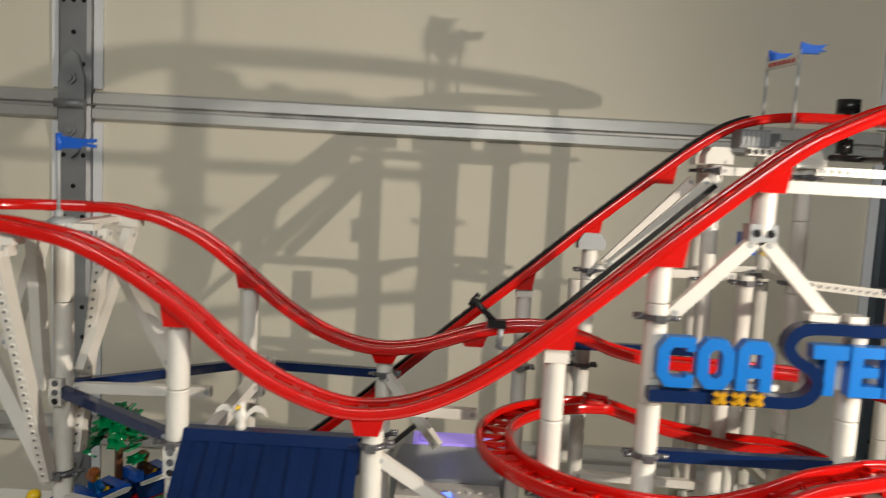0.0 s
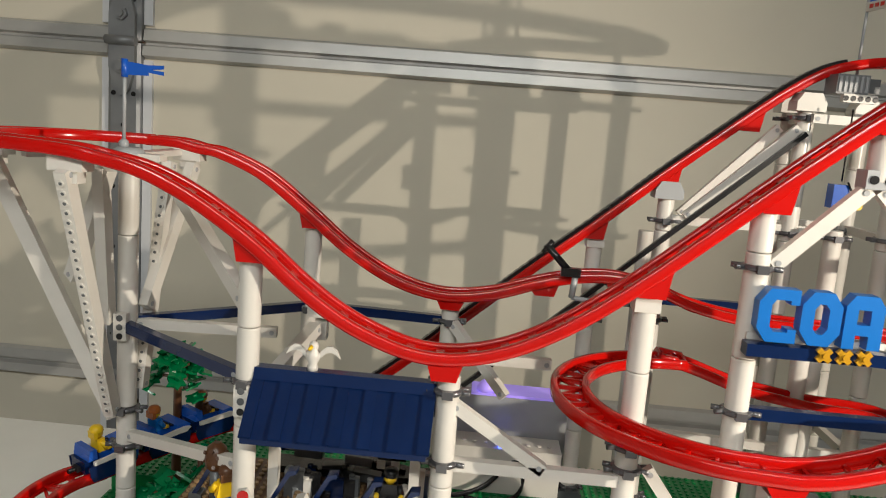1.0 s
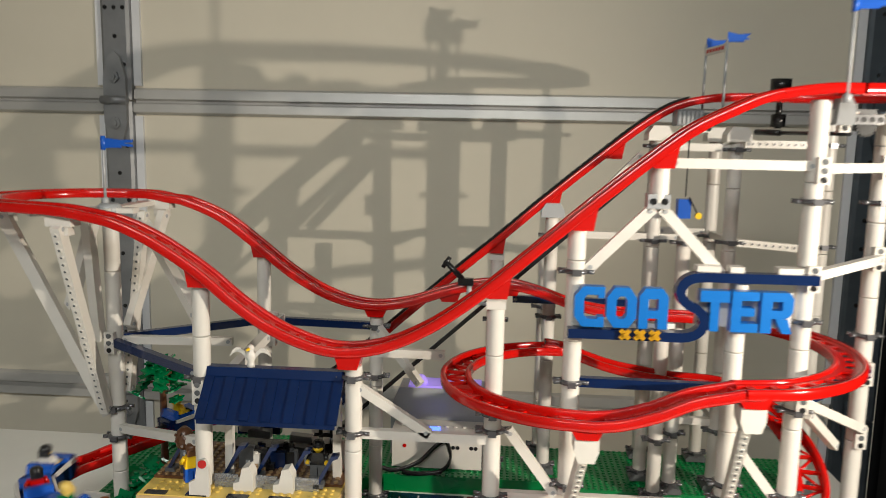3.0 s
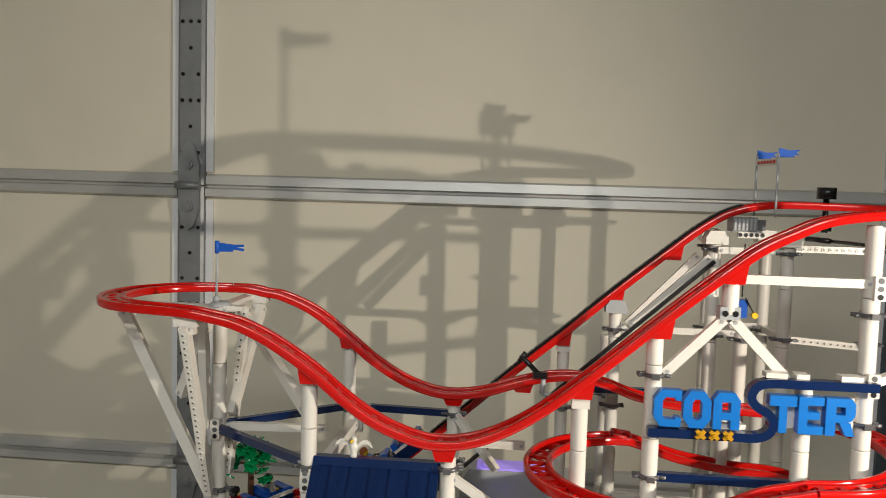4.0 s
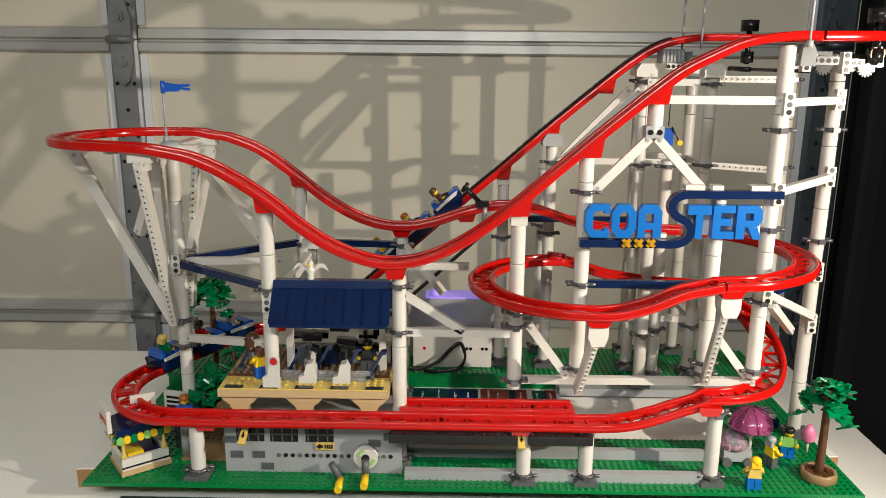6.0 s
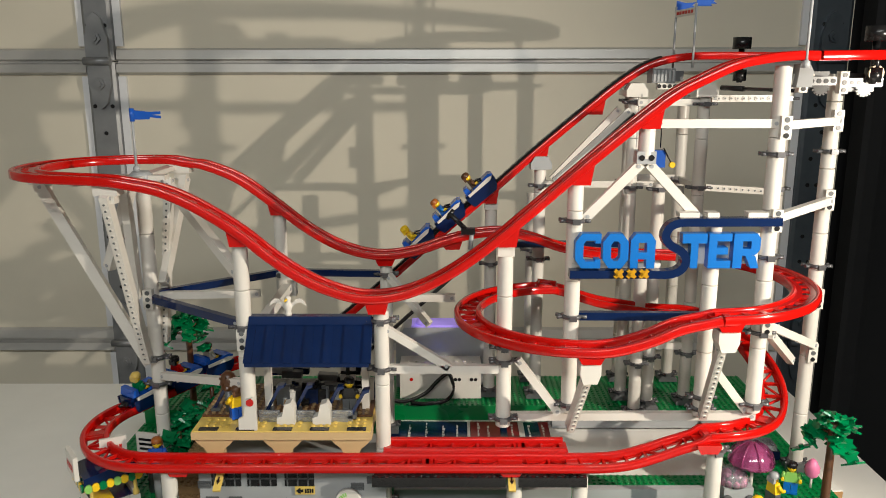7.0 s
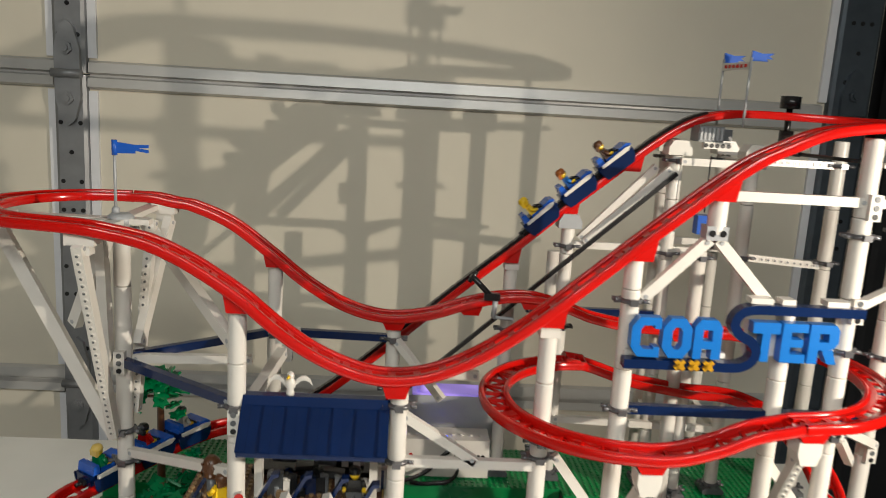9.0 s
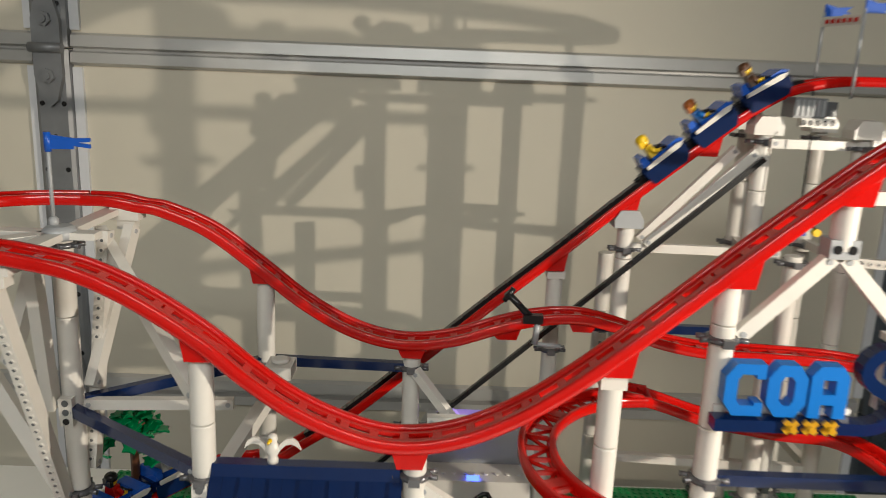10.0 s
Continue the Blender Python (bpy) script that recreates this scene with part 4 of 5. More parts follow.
    # arrow plates
    for x, z, w, h in ((-0.157, 0.066, 0.014, 0.0048),):
        bm = bmesh.new()
        box(bm, x - w / 2 - 0.004, y0 - 0.002, z - h, x + w / 2 + 0.004, y0 - 0.0003, z + h)
        p = part("arrow_tile", bm, PALE, r, "cream tile with a black arrow")
        bm = bmesh.new()
        prism(bm, [(x - 0.010, z), (x - 0.005, z + 0.0038), (x - 0.005, z + 0.0016), (x - 0.002, z + 0.0016), (x - 0.002, z - 0.0016), (x - 0.005, z - 0.0016), (x - 0.005, z - 0.0038)], y0 - 0.0028, y0 - 0.0021)
        for k in range(4):
            box(bm, x + k * 0.0026, y0 - 0.0028, z - 0.0025, x + 0.0018 + k * 0.0026, y0 - 0.0021, z + 0.0025)
        part("arrow_mark", bm, BLACK, p)
    for x in (-0.247, 0.073):
        l = root("arrow_lever", (x, 0.012, 0.088), "cream lever tile with a black arrow under the track", "lever", "arrow levers")
        bm = bmesh.new()
        box(bm, -0.004, -0.012, -0.001, 0.004, 0.010, 0.002, m=pose(0, 0, 0, 30, 0, 0))
        part("tile", bevelled(bm, 0.0004), PALE, l)
        bm = bmesh.new()
        prism(bm, [(-0.0022, 0), (0, -0.005), (0.0022, 0), (0.0008, 0), (0.0008, 0.004), (-0.0008, 0.004), (-0.0008, 0)], 0, 0.0004)
        for v in bm.verts:
            v.co = pose(0, 0, 0, 30, 0, 0) @ Vector((v.co.x, v.co.z, v.co.y + 0.0022))
        part("arrow_mark", bm, BLACK, l)
        bm = bmesh.new()
        cyl(bm, (0, 0.004, -0.004), (0, 0.018, -0.004), 0.003, n=8)
        part("stem", bm, DGREY, l)
    # black toothed bar under the front track
    bm = bmesh.new()
    box(bm, -0.064, 0.028, 0.090, 0.148, 0.036, 0.097)
    for i in range(26):
        box(bm, -0.060 + i * 0.008, 0.0262, 0.0905, -0.0555 + i * 0.008, 0.028, 0.0965)
    thing("rack_bar", bm, BLACK, "black toothed bar under the front track", "bar")
    # platform on arches
    r = root("station_platform", (0, 0, 0), "tan arched station platform with a yellow studded floor", "platform")
    bm = bmesh.new()
    box(bm, -0.280, 0.030, 0.128, -0.081, 0.165, 0.137)
    part("deck", bevelled(bm), TAN, r)
    bm = bmesh.new()
    box(bm, -0.279, 0.031, 0.137, -0.082, 0.164, 0.1385)
    part("floor_tiles", bm, PALE, r, "pale yellow tiled floor")
    st = new("studs", studs_mesh("studs", [(x, y) for x, y in grid(-0.279, 0.039, -0.082, 0.063) if int((x + 1) / 0.008) % 5], 0.1385, PALE))
    st.parent = r
    tagged(st, kind="stuff")
    for i in range(5):
        bm = bmesh.new()
        x = -0.262 + i * 0.041
        box(bm, x - 0.010, 0.0312, 0.1386, x + 0.011, 0.0385, 0.1398)
        part("edge_tile", bm, BLACK, r, "black edge tile")
    for x in (-0.256, -0.180, -0.104):
        bm = bmesh.new()
        w = 0.0075
        prism(bm, [(x - w, 0.0945), (x + w, 0.0945), (x + w, 0.108), (x + w + 0.004, 0.116), (x + w + 0.010, 0.121), (x + w + 0.016, 0.128), (x - w - 0.016, 0.128), (x - w - 0.010, 0.121), (x - w - 0.004, 0.116), (x - w, 0.108)], 0.034, 0.052)
        part("arch_pier", bm, TAN, r)
    # roof
    r = root("station_roof", (0, 0, 0), "glossy navy blue ribbed gable roof over the station", "roof")
    yc, run, ze, zr = 0.058, 0.037, 0.221, 0.259
    for sy in (-1, 1):
        bm = bmesh.new()
        prism(bm, [(yc, zr - 0.004), (yc + sy * run, ze - 0.004), (yc + sy * run, ze), (yc + sy * 0.002, zr)], -0.214, -0.081, axis="x")
        part("slope", bm, NAVY, r)
        for i in range(7):
            x = -0.2105 + i * 0.0212
            bm = bmesh.new()
            prism(bm, [(yc + sy * 0.002, zr + 0.0002), (yc + sy * (run + 0.0005), ze + 0.0002), (yc + sy * (run + 0.001), ze + 0.0018), (yc + sy * 0.002, zr + 0.0020)], x - 0.0045, x + 0.0045, axis="x")
            part("rib", bevelled(bm, 0.0005), NAVY, r)
    bm = bmesh.new()
    prism(bm, [(yc - 0.008, zr - 0.004), (yc - 0.005, zr + 0.0045), (yc + 0.005, zr + 0.0045), (yc + 0.008, zr - 0.004)], -0.2145, -0.0805, axis="x")
    part("ridge", bm, NAVY, r)
    for x in (-0.205, -0.092):
        bm = bmesh.new()
        box(bm, x - 0.004, 0.082, 0.1386, x + 0.004, 0.090, 0.226)
        part("post", bevelled(bm), WHITE, r)
    # white gull on the ridge
    bm = bmesh.new()
    gx, gy, gz = -0.172, 0.058, 0.2634
    lathe(bm, [(0.004, 0), (0.004, 0.003), (0.003, 0.005), (0.0055, 0.010), (0.0048, 0.014), (0.003, 0.016), (0.0038, 0.0185), (0.0032, 0.021), (0.001, 0.0225)], (gx, gy, gz), 12)
    for sx in (-1, 1):
        wing = [(0.003, 0.010), (0.006, 0.0155), (0.010, 0.0190), (0.014, 0.0195), (0.018, 0.0165), (0.0205, 0.0105), (0.0170, 0.0135), (0.0135, 0.0150), (0.0095, 0.0140), (0.006, 0.0105), (0.004, 0.0075)]
        prism(bm, [(gx + sx * a, gz + z) for a, z in wing], gy - 0.0014, gy + 0.0010)
    cyl(bm, (gx - 0.001, gy - 0.003, gz + 0.0185), (gx - 0.002, gy - 0.007, gz + 0.0178), 0.0018, 0.0008, n=8, mi=1)
    thing("gull_figure", bm, [WHITE, YELLOW], "small white gull with spread wings on the roof ridge", "bird figure")
    # turnstiles, gates and chairs on the platform
    for x, h in ((-0.217, 0.030), (-0.178, 0.018), (-0.138, 0.018)):
        bm = bmesh.new()
        prism(bm, [(x - 0.010, 0.1387), (x + 0.010, 0.1387), (x + 0.010, 0.1387 + h), (x + 0.006, 0.1387 + h + 0.008), (x - 0.001, 0.1387 + h + 0.006), (x - 0.004, 0.1387 + h * 0.55), (x - 0.010, 0.1387 + h * 0.45)], 0.046 if h < 0.02 else 0.0315, 0.060 if h < 0.02 else 0.036)
        thing("turnstile", bevelled(bm), WHITE, "white brick turnstile on the platform", "turnstile", "turnstiles")
    bm = bmesh.new()
    cyl(bm, (-0.213, 0.0300, 0.172), (-0.213, 0.0314, 0.172), 0.0042, n=12)
    thing("red_button", bm, RED, "round red button on the tall turnstile", "button")
    for x in (-0.198, -0.158, -0.116):
        bm = bmesh.new()
        box(bm, x - 0.012, 0.054, 0.1386, x + 0.012, 0.056, 0.152)
        thing("gate_panel", bm, CLEAR, "smoky clear queue gate panel", "gate", "queue gates")
    for x, y in ((-0.258, 0.080), (-0.196, 0.074), (-0.164, 0.074), (-0.128, 0.070), (-0.098, 0.060)):
        # a slanted navy queue wing: two thin plates hinged at a grey base
        r2 = root("queue_wing", (x, y, 0.1416), "slanted thin navy queue wing on a grey base", "wing plate", "queue wings")
        bm = bmesh.new()
        prism(bm, [(-0.010, 0.004), (-0.006, 0.004), (0.008, 0.030), (0.013, 0.032), (0.013, 0.035), (0.006, 0.034)], -0.005, 0.005)
        part("plate", bevelled(bm, 0.0004), NAVY, r2)
        bm = bmesh.new()
        box(bm, -0.012, -0.006, 0.0002, -0.002, 0.006, 0.0045)
        part("base", bevelled(bm, 0.0004), DGREY, r2)
    bm = bmesh.new()
    box(bm, -0.278, 0.066, 0.1387, -0.083, 0.158, 0.1415)
    q = thing("queue_floor", bm, BROWN, "dark brown studded queue floor of the station", "floor plate")
    st = new("studs", studs_mesh("studs", grid(-0.278, 0.066, -0.083, 0.158), 0.1415, DTAN))
    st.parent = q
    tagged(st, kind="stuff")
    rnd = random.Random(11)
    for i in range(26):
        x, y = rnd.uniform(-0.20, -0.086), rnd.uniform(0.085, 0.115)
        w, h = rnd.uniform(0.003, 0.008), rnd.uniform(0.006, 0.030)
        bm = bmesh.new()
        box(bm, x - w, y - 0.003, 0.1417, x + w, y + 0.003, 0.1417 + h)
        cyl(bm, (x - w / 2, y, 0.1417 + h), (x - w / 2, y, 0.1417 + h + 0.0018), 0.0025, n=8)
        thing("machine_brick", bevelled(bm, 0.0004), (BLACK, DGREY, GREY, BLACK, NAVY, DTAN, WHITE)[i % 7], "small stacked machine brick inside the station", "brick", "station machine bricks")
    r2 = root("control_desk", (-0.146, 0.135, 0.1434), "black machinery and control desk inside the station", "machinery")
    rnd = random.Random(5)
    for i in range(22):
        x, y, z = rnd.uniform(-0.055, 0.05), rnd.uniform(-0.012, 0.014), rnd.uniform(0.008, 0.060)
        bm = bmesh.new()
        box(bm, x - 0.012, y - 0.005, z - 0.004, x + 0.012, y + 0.005, z + 0.004, m=pose(0, 0, 0, 0, rnd.uniform(-8, 8), 0))
        part("beam", bevelled(bm), (BLACK, DGREY, NAVY, BLACK, GREY)[i % 5], r2)
    for i in range(4):
        bm = bmesh.new()
        box(bm, 0.02 + (i % 2) * 0.012, -0.020, 0.02 + (i // 2) * 0.012, 0.027 + (i % 2) * 0.012, -0.018, 0.027 + (i // 2) * 0.012)
        part("white_tile", bm, WHITE, r2)
    bm = bmesh.new()
    box(bm, -0.075, -0.004, 0.0002, 0.065, 0.02, 0.006)
    part("desk_base", bm, BLACK, r2)


# ---- figures, cars, trees ----
def figure(x, y, z, rz, torso, legs, hair, name="toy_figure", label="", sit=False, hat=False, scale=1.0):
    """One plain mesh: a block toy figure."""
    bm = bmesh.new()
    mats = [legs, torso, SKIN, hair, BLACK]
    if sit:
        box(bm, -0.008, -0.014, 0.0, 0.008, 0.004, 0.006, 0)
        b = 0.005
    else:
        box(bm, -0.0078, -0.004, 0.0, -0.0004, 0.004, 0.0115, 0)
        box(bm, 0.0004, -0.004, 0.0, 0.0078, 0.004, 0.0115, 0)
        box(bm, -0.0078, -0.006, 0.0, -0.0004, -0.004, 0.003, 0)
        box(bm, 0.0004, -0.006, 0.0, 0.0078, -0.004, 0.003, 0)
        box(bm, -0.0078, -0.004, 0.0116, 0.0078, 0.004, 0.0140, 0)
        b = 0.0141
    prism(bm, [(-0.0078, b), (0.0078, b), (0.0056, b + 0.0128), (-0.0056, b + 0.0128)], -0.0038, 0.0038, 1)
    for s in (-1, 1):
        cyl(bm, (s * 0.0070, 0, b + 0.0110), (s * 0.0098, -0.003, b + 0.0045), 0.0026, n=8, mi=1)
        cyl(bm, (s * 0.0098, -0.003, b + 0.0045), (s * 0.0095, -0.008, b + 0.004), 0.0020, n=8, mi=2)
    lathe(bm, [(0.0030, 0), (0.0030, 0.0012), (0.0046, 0.002), (0.0051, 0.0035), (0.0051, 0.0080), (0.0044, 0.0094), (0.003, 0.0098)], (0, 0, b + 0.0129), 14, 2)
    h = b + 0.0129
    lathe(bm, [(0.0056, 0.0050), (0.0062, 0.0065), (0.0062, 0.0095), (0.0045, 0.0118), (0.001, 0.0126)], (0, 0.0008, h), 12, 3)
    box(bm, -0.0056, 0.0025, h + 0.0005, 0.0056, 0.0062, h + 0.007, 3)
    for s in (-1, 1):
        cyl(bm, (s * 0.0017, -0.0049, h + 0.0060), (s * 0.0017, -0.0054, h + 0.0060), 0.0006, n=6, mi=4)
    if hat:
        lathe(bm, [(0.008, 0.0095), (0.008, 0.0105), (0.0055, 0.011), (0.005, 0.015), (0.003, 0.016)], (0, 0, h), 14, 3)
    ob = thing(name, bm, mats, label or "small yellow-skinned toy figure", "toy figure", "toy figures")
    ob.matrix_basis = pose(x, y, z, 0, 0, rz) @ Matrix.Diagonal((scale, scale, scale, 1))
    return ob


def coaster_car(label, lead=False):
    r = root("coaster_car", (0, 0, 0), label, "toy car", "coaster cars")
    bm = bmesh.new()
    # along +y, z up from the rail head
    prism(bm, [(-0.024, 0.0008), (0.022, 0.0008), (0.0265, 0.006), (0.0265, 0.0125), (0.012, 0.0125), (0.008, 0.0085), (-0.012, 0.0085), (-0.016, 0.0125), (-0.024, 0.0125)], -0.0118, 0.0118, axis="x")
    for sx in (-1, 1):
        prism(bm, [(-0.020, -0.006), (0.018, -0.006), (0.0235, 0.0), (0.0255, 0.0095), (-0.0235, 0.0095), (-0.0225, 0.0)], sx * 0.0168, sx * 0.0185, axis="x")
        box(bm, sx * 0.0117 if sx > 0 else -0.0169, -0.018, 0.004, 0.0169 if sx > 0 else -0.0117, 0.020, 0.0092)
    part("chassis", bevelled(bm), NAVY, r, "navy blue car chassis")
    for s in (-1, 1):
        bm = bmesh.new()
        prism(bm, [(-0.018, 0.0095), (0.020, 0.0098), (0.025, 0.0135), (0.018, 0.0150), (-0.018, 0.0130)], s * 0.0172 - 0.0014, s * 0.0172 + 0.0014, axis="x")
        part("side_strip", bm, WHITE, r, "white side strip")
    bm = bmesh.new()
    prism(bm, [(-0.021, 0.0126), (-0.012, 0.0126), (-0.013, 0.0225), (-0.019, 0.0225)], -0.0135, 0.0135, axis="x")
    part("seat_back", bevelled(bm), BLUE, r, "bright blue seat back")
    bm = bmesh.new()
    prism(bm, [(0.009, 0.0126), (0.025, 0.0126), (0.027, 0.0150), (0.022, 0.0185), (0.011, 0.0175)], -0.0150, 0.0150, axis="x")
    part("nose", bevelled(bm, 0.001), BLUE, r, "bright blue car nose")
    bm = bmesh.new()
    cyl(bm, (-0.009, 0.003, 0.020), (0.009, 0.003, 0.020), 0.0018, n=8)
    cyl(bm, (-0.009, 0.003, 0.020), (-0.009, 0.010, 0.0165), 0.0014, n=8)
    cyl(bm, (0.009, 0.003, 0.020), (0.009, 0.010, 0.0165), 0.0014, n=8)
    part("lap_bar", bm, BLACK, r, "black lap bar")
    bm = bmesh.new()
    cyl(bm, (0, -0.024, 0.004), (0, -0.034, 0.004), 0.0022, n=8)
    box(bm, -0.005, -0.028, 0.002, 0.005, -0.024, 0.0065)
    part("coupling", bm, BLACK, r)
    for s in (-1, 1):
        for y in (-0.015, 0.015):
            bm = bmesh.new()
            cyl(bm, (s * 0.0105, y, 0.0008), (s * 0.0135, y, 0.0008), 0.0036, n=12)
            part("wheel", bm, DGREY, r)
    return r


def palm(name, x, y, h, crown, label, n=9, pot=False, trunk=BROWN, dz=0.0):
    r = root(name, (x, y, Z0), label, "toy tree")
    rnd = random.Random(int(1000 * (x + 2)))
    bm = bmesh.new()
    lathe(bm, [(0.0062, 0), (0.0052, h * 0.15), (0.0046, h * 0.5), (0.0042, h * 0.85), (0.006, h * 0.97), (0.003, h)], n=10)
    part("trunk", bm, trunk, r)
    for i in range(n):
        a = 2 * math.pi * i / n + rnd.uniform(-0.2, 0.2)
        tier = i % 3
        L = crown * (0.55 + 0.25 * tier)
        z = h - 0.002 - 0.011 * tier + rnd.uniform(-0.002, 0.002)
        bm = bmesh.new()
        cyl(bm, (0, 0, z), (math.cos(a) * L * 0.5, math.sin(a) * L * 0.5, z + 0.004), 0.0018, n=6)
        part("branch", bm, trunk, r)
        for k in range(3):
            bm = bmesh.new()
            f = 0.55 + 0.25 * k
            px, py, pz = math.cos(a) * L * f, math.sin(a) * L * f, z + 0.007 - 0.009 * k * (0.45 + 0.3 * tier)
            m = pose(px, py, pz, rnd.uniform(-35, 35), rnd.uniform(-35, 35), math.degrees(a) + rnd.uniform(-20, 20))
            pts = [(0.0, -0.010), (0.005, -0.007), (0.011, -0.008), (0.0095, -0.001), (0.012, 0.004), (0.006, 0.005), (0.003, 0.010), (-0.002, 0.005), (-0.008, 0.007), (-0.007, 0.0), (-0.011, -0.006), (-0.005, -0.006)]
            A = [bm.verts.new(m @ Vector((p[0], p[1], 0.0))) for p in pts]
            B = [bm.verts.new(m @ Vector((p[0], p[1], 0.0022))) for p in pts]
            bm.faces.new(A[::-1])
            bm.faces.new(B)
            for q in range(len(pts)):
                bm.faces.new((A[q], A[(q + 1) % len(pts)], B[(q + 1) % len(pts)], B[q]))
            bmesh.ops.triangulate(bm, faces=[f2 for f2 in bm.faces if len(f2.verts) > 4])
            c0 = m @ Vector((0, 0, 0.002))
            c1 = m @ Vector((0, 0, 0.0048))
            cyl(bm, c0, c1, 0.0027, n=8)
            part("leaf", bm, LEAF, r)
    if pot:
        bm = bmesh.new()
        lathe(bm, [(0.020, 0.0), (0.021, 0.002), (0.0215, 0.010), (0.020, 0.012), (0.017, 0.012), (0.0165, 0.008)], n=8)
        part("planter", bm, DTAN, r, "tan octagonal planter ring")
        for i in range(10):
            a = i * 0.63
            bm = bmesh.new()
            box(bm, -0.003, -0.003, 0, 0.003, 0.003, 0.003, m=pose(0.012 * math.cos(a), 0.012 * math.sin(a), 0.008, 0, 0, 35 * i))
            part("soil_stone", bm, BROWN, r)
    return r


def left_corner():
    # kiosk
    r = root("ticket_kiosk", (-0.382, 0.045, Z0 + 0.0018), "white corner kiosk with striped scalloped awning", "kiosk", rz=38)
    r.matrix_basis = pose(-0.386, 0.050, Z0 + 0.0018, 0, 0, 38) @ Matrix.Diagonal((0.90, 0.88, 1.05, 1.0))
    bm = bmesh.new()
    prism(bm, [(-0.032, 0.0), (0.032, 0.0), (0.032, 0.006), (-0.032, 0.006)], -0.030, 0.028)
    part("base", bevelled(bm), TAN, r)
    for b in ((-0.030, -0.028, 0.006, 0.030, -0.023, 0.020), (-0.030, -0.023, 0.006, -0.025, 0.026, 0.020), (0.025, -0.023, 0.006, 0.030, 0.026, 0.020)):
        bm = bmesh.new()
        box(bm, *b)
        part("counter_wall", bevelled(bm), WHITE, r)
    bm = bmesh.new()
    box(bm, -0.0305, -0.0286, 0.0085, 0.0305, -0.0281, 0.0105)
    part("stripe", bm, BLACK, r)
    bm = bmesh.new()
    box(bm, -0.026, -0.022, 0.0065, 0.024, 0.024, 0.016)
    part("counter_inside", bm, NAVY, r)
    bm = bmesh.new()
    box(bm, -0.020, -0.020, 0.0165, 0.0, 0.010, 0.022)
    part("goods_box", bevelled(bm), YELLOW, r)
    for x, y in ((-0.026, -0.024), (0.026, -0.024), (-0.026, 0.022), (0.026, 0.022)):
        bm = bmesh.new()
        lathe(bm, [(0.004, 0.020), (0.0042, 0.022), (0.0022, 0.028), (0.0022, 0.036), (0.004, 0.044), (0.004, 0.046)], (x, y, 0), 10)
        part("post", bm, PALE, r)
    bm = bmesh.new()
    prism(bm, [(-0.034, 0.046), (0.030, 0.046), (0.026, 0.062), (-0.034, 0.055)], -0.028, 0.026)
    part("roof", bevelled(bm), NAVY, r)
    for i in range(8):
        bm = bmesh.new()
        x = -0.030 + i * 0.0085
        cyl(bm, (x, -0.0285, 0.044), (x, -0.0315, 0.044), 0.0048, n=14)
        part("scallop", bm, (LIME, YELLOW, LEAF, YELLOW)[i % 4], r, "coloured awning scallop")
    for i in range(6):
        bm = bmesh.new()
        y = -0.024 + i * 0.0085
        cyl(bm, (-0.0345, y, 0.044), (-0.0375, y, 0.044), 0.0048, n=14)
        part("scallop", bm, (LEAF, YELLOW)[i % 2], r, "coloured awning scallop")
    for m in (pose(-0.040, -0.004, 0.054, 0, 0, -90) @ Matrix.Diagonal((1.3, 1.3, 1.25, 1)), pose(0.012, 0.010, 0.058, 0, 0, -10)):
        bm = bmesh.new()
        box(bm, -0.016, -0.002, 0, 0.016, 0.002, 0.021, m=m)
        b = part("sign_board", bevelled(bm), WHITE, r, "white kiosk sign board")
        bm = bmesh.new()
        for k in range(5):
            box(bm, -0.011 + k * 0.0045, -0.0026, 0.007, -0.008 + k * 0.0045, -0.0021, 0.012, m=m)
        part("letter_bars", bm, RED, b, "red illegible lettering bars")
    r = root("info_board", (-0.352, 0.088, Z0 + 0.0018), "white printed board standing inside the track turn", "board", rz=-12)
    bm = bmesh.new()
    box(bm, -0.015, -0.002, 0.050, 0.015, 0.002, 0.076)
    part("panel", bevelled(bm), WHITE, r)
    bm = bmesh.new()
    cyl(bm, (0, 0, 0), (0, 0, 0.050), 0.004, n=8)
    part("post", bm, DGREY, r)
    bm = bmesh.new()
    for k in range(3):
        box(bm, -0.011, -0.0026, 0.055 + k * 0.006, 0.011, -0.0021, 0.058 + k * 0.006)
    part("print_bars", bm, BLACK, r, "dark illegible print bars")
    # planted ground and hedges
    bm = bmesh.new()
    box(bm, -0.338, 0.056, Z0 + 0.0003, -0.284, 0.260, Z0 + 0.0032)
    for k in range(4):
        box(bm, -0.330 + 0.004 * k, 0.080 + 0.026 * k, Z0 + 0.0033, -0.284, 0.106 + 0.026 * k, Z0 + 0.012 + 0.010 * k)
    g = thing("earth_plate", bm, DTAN, "dark tan stepped and studded earth slope", "slope")
    for k in range(4):
        sk = new("studs", studs_mesh("studs", grid(-0.330 + 0.004 * k, 0.080 + 0.026 * k, -0.284, 0.106 + 0.026 * k), Z0 + 0.012 + 0.010 * k, DTAN))
        sk.parent = g
        tagged(sk, kind="stuff")
    st = new("studs", studs_mesh("studs", grid(-0.338, 0.056, -0.284, 0.080), Z0 + 0.0032, DTAN))
    st.parent = g
    tagged(st, kind="stuff")
    rnd = random.Random(3)
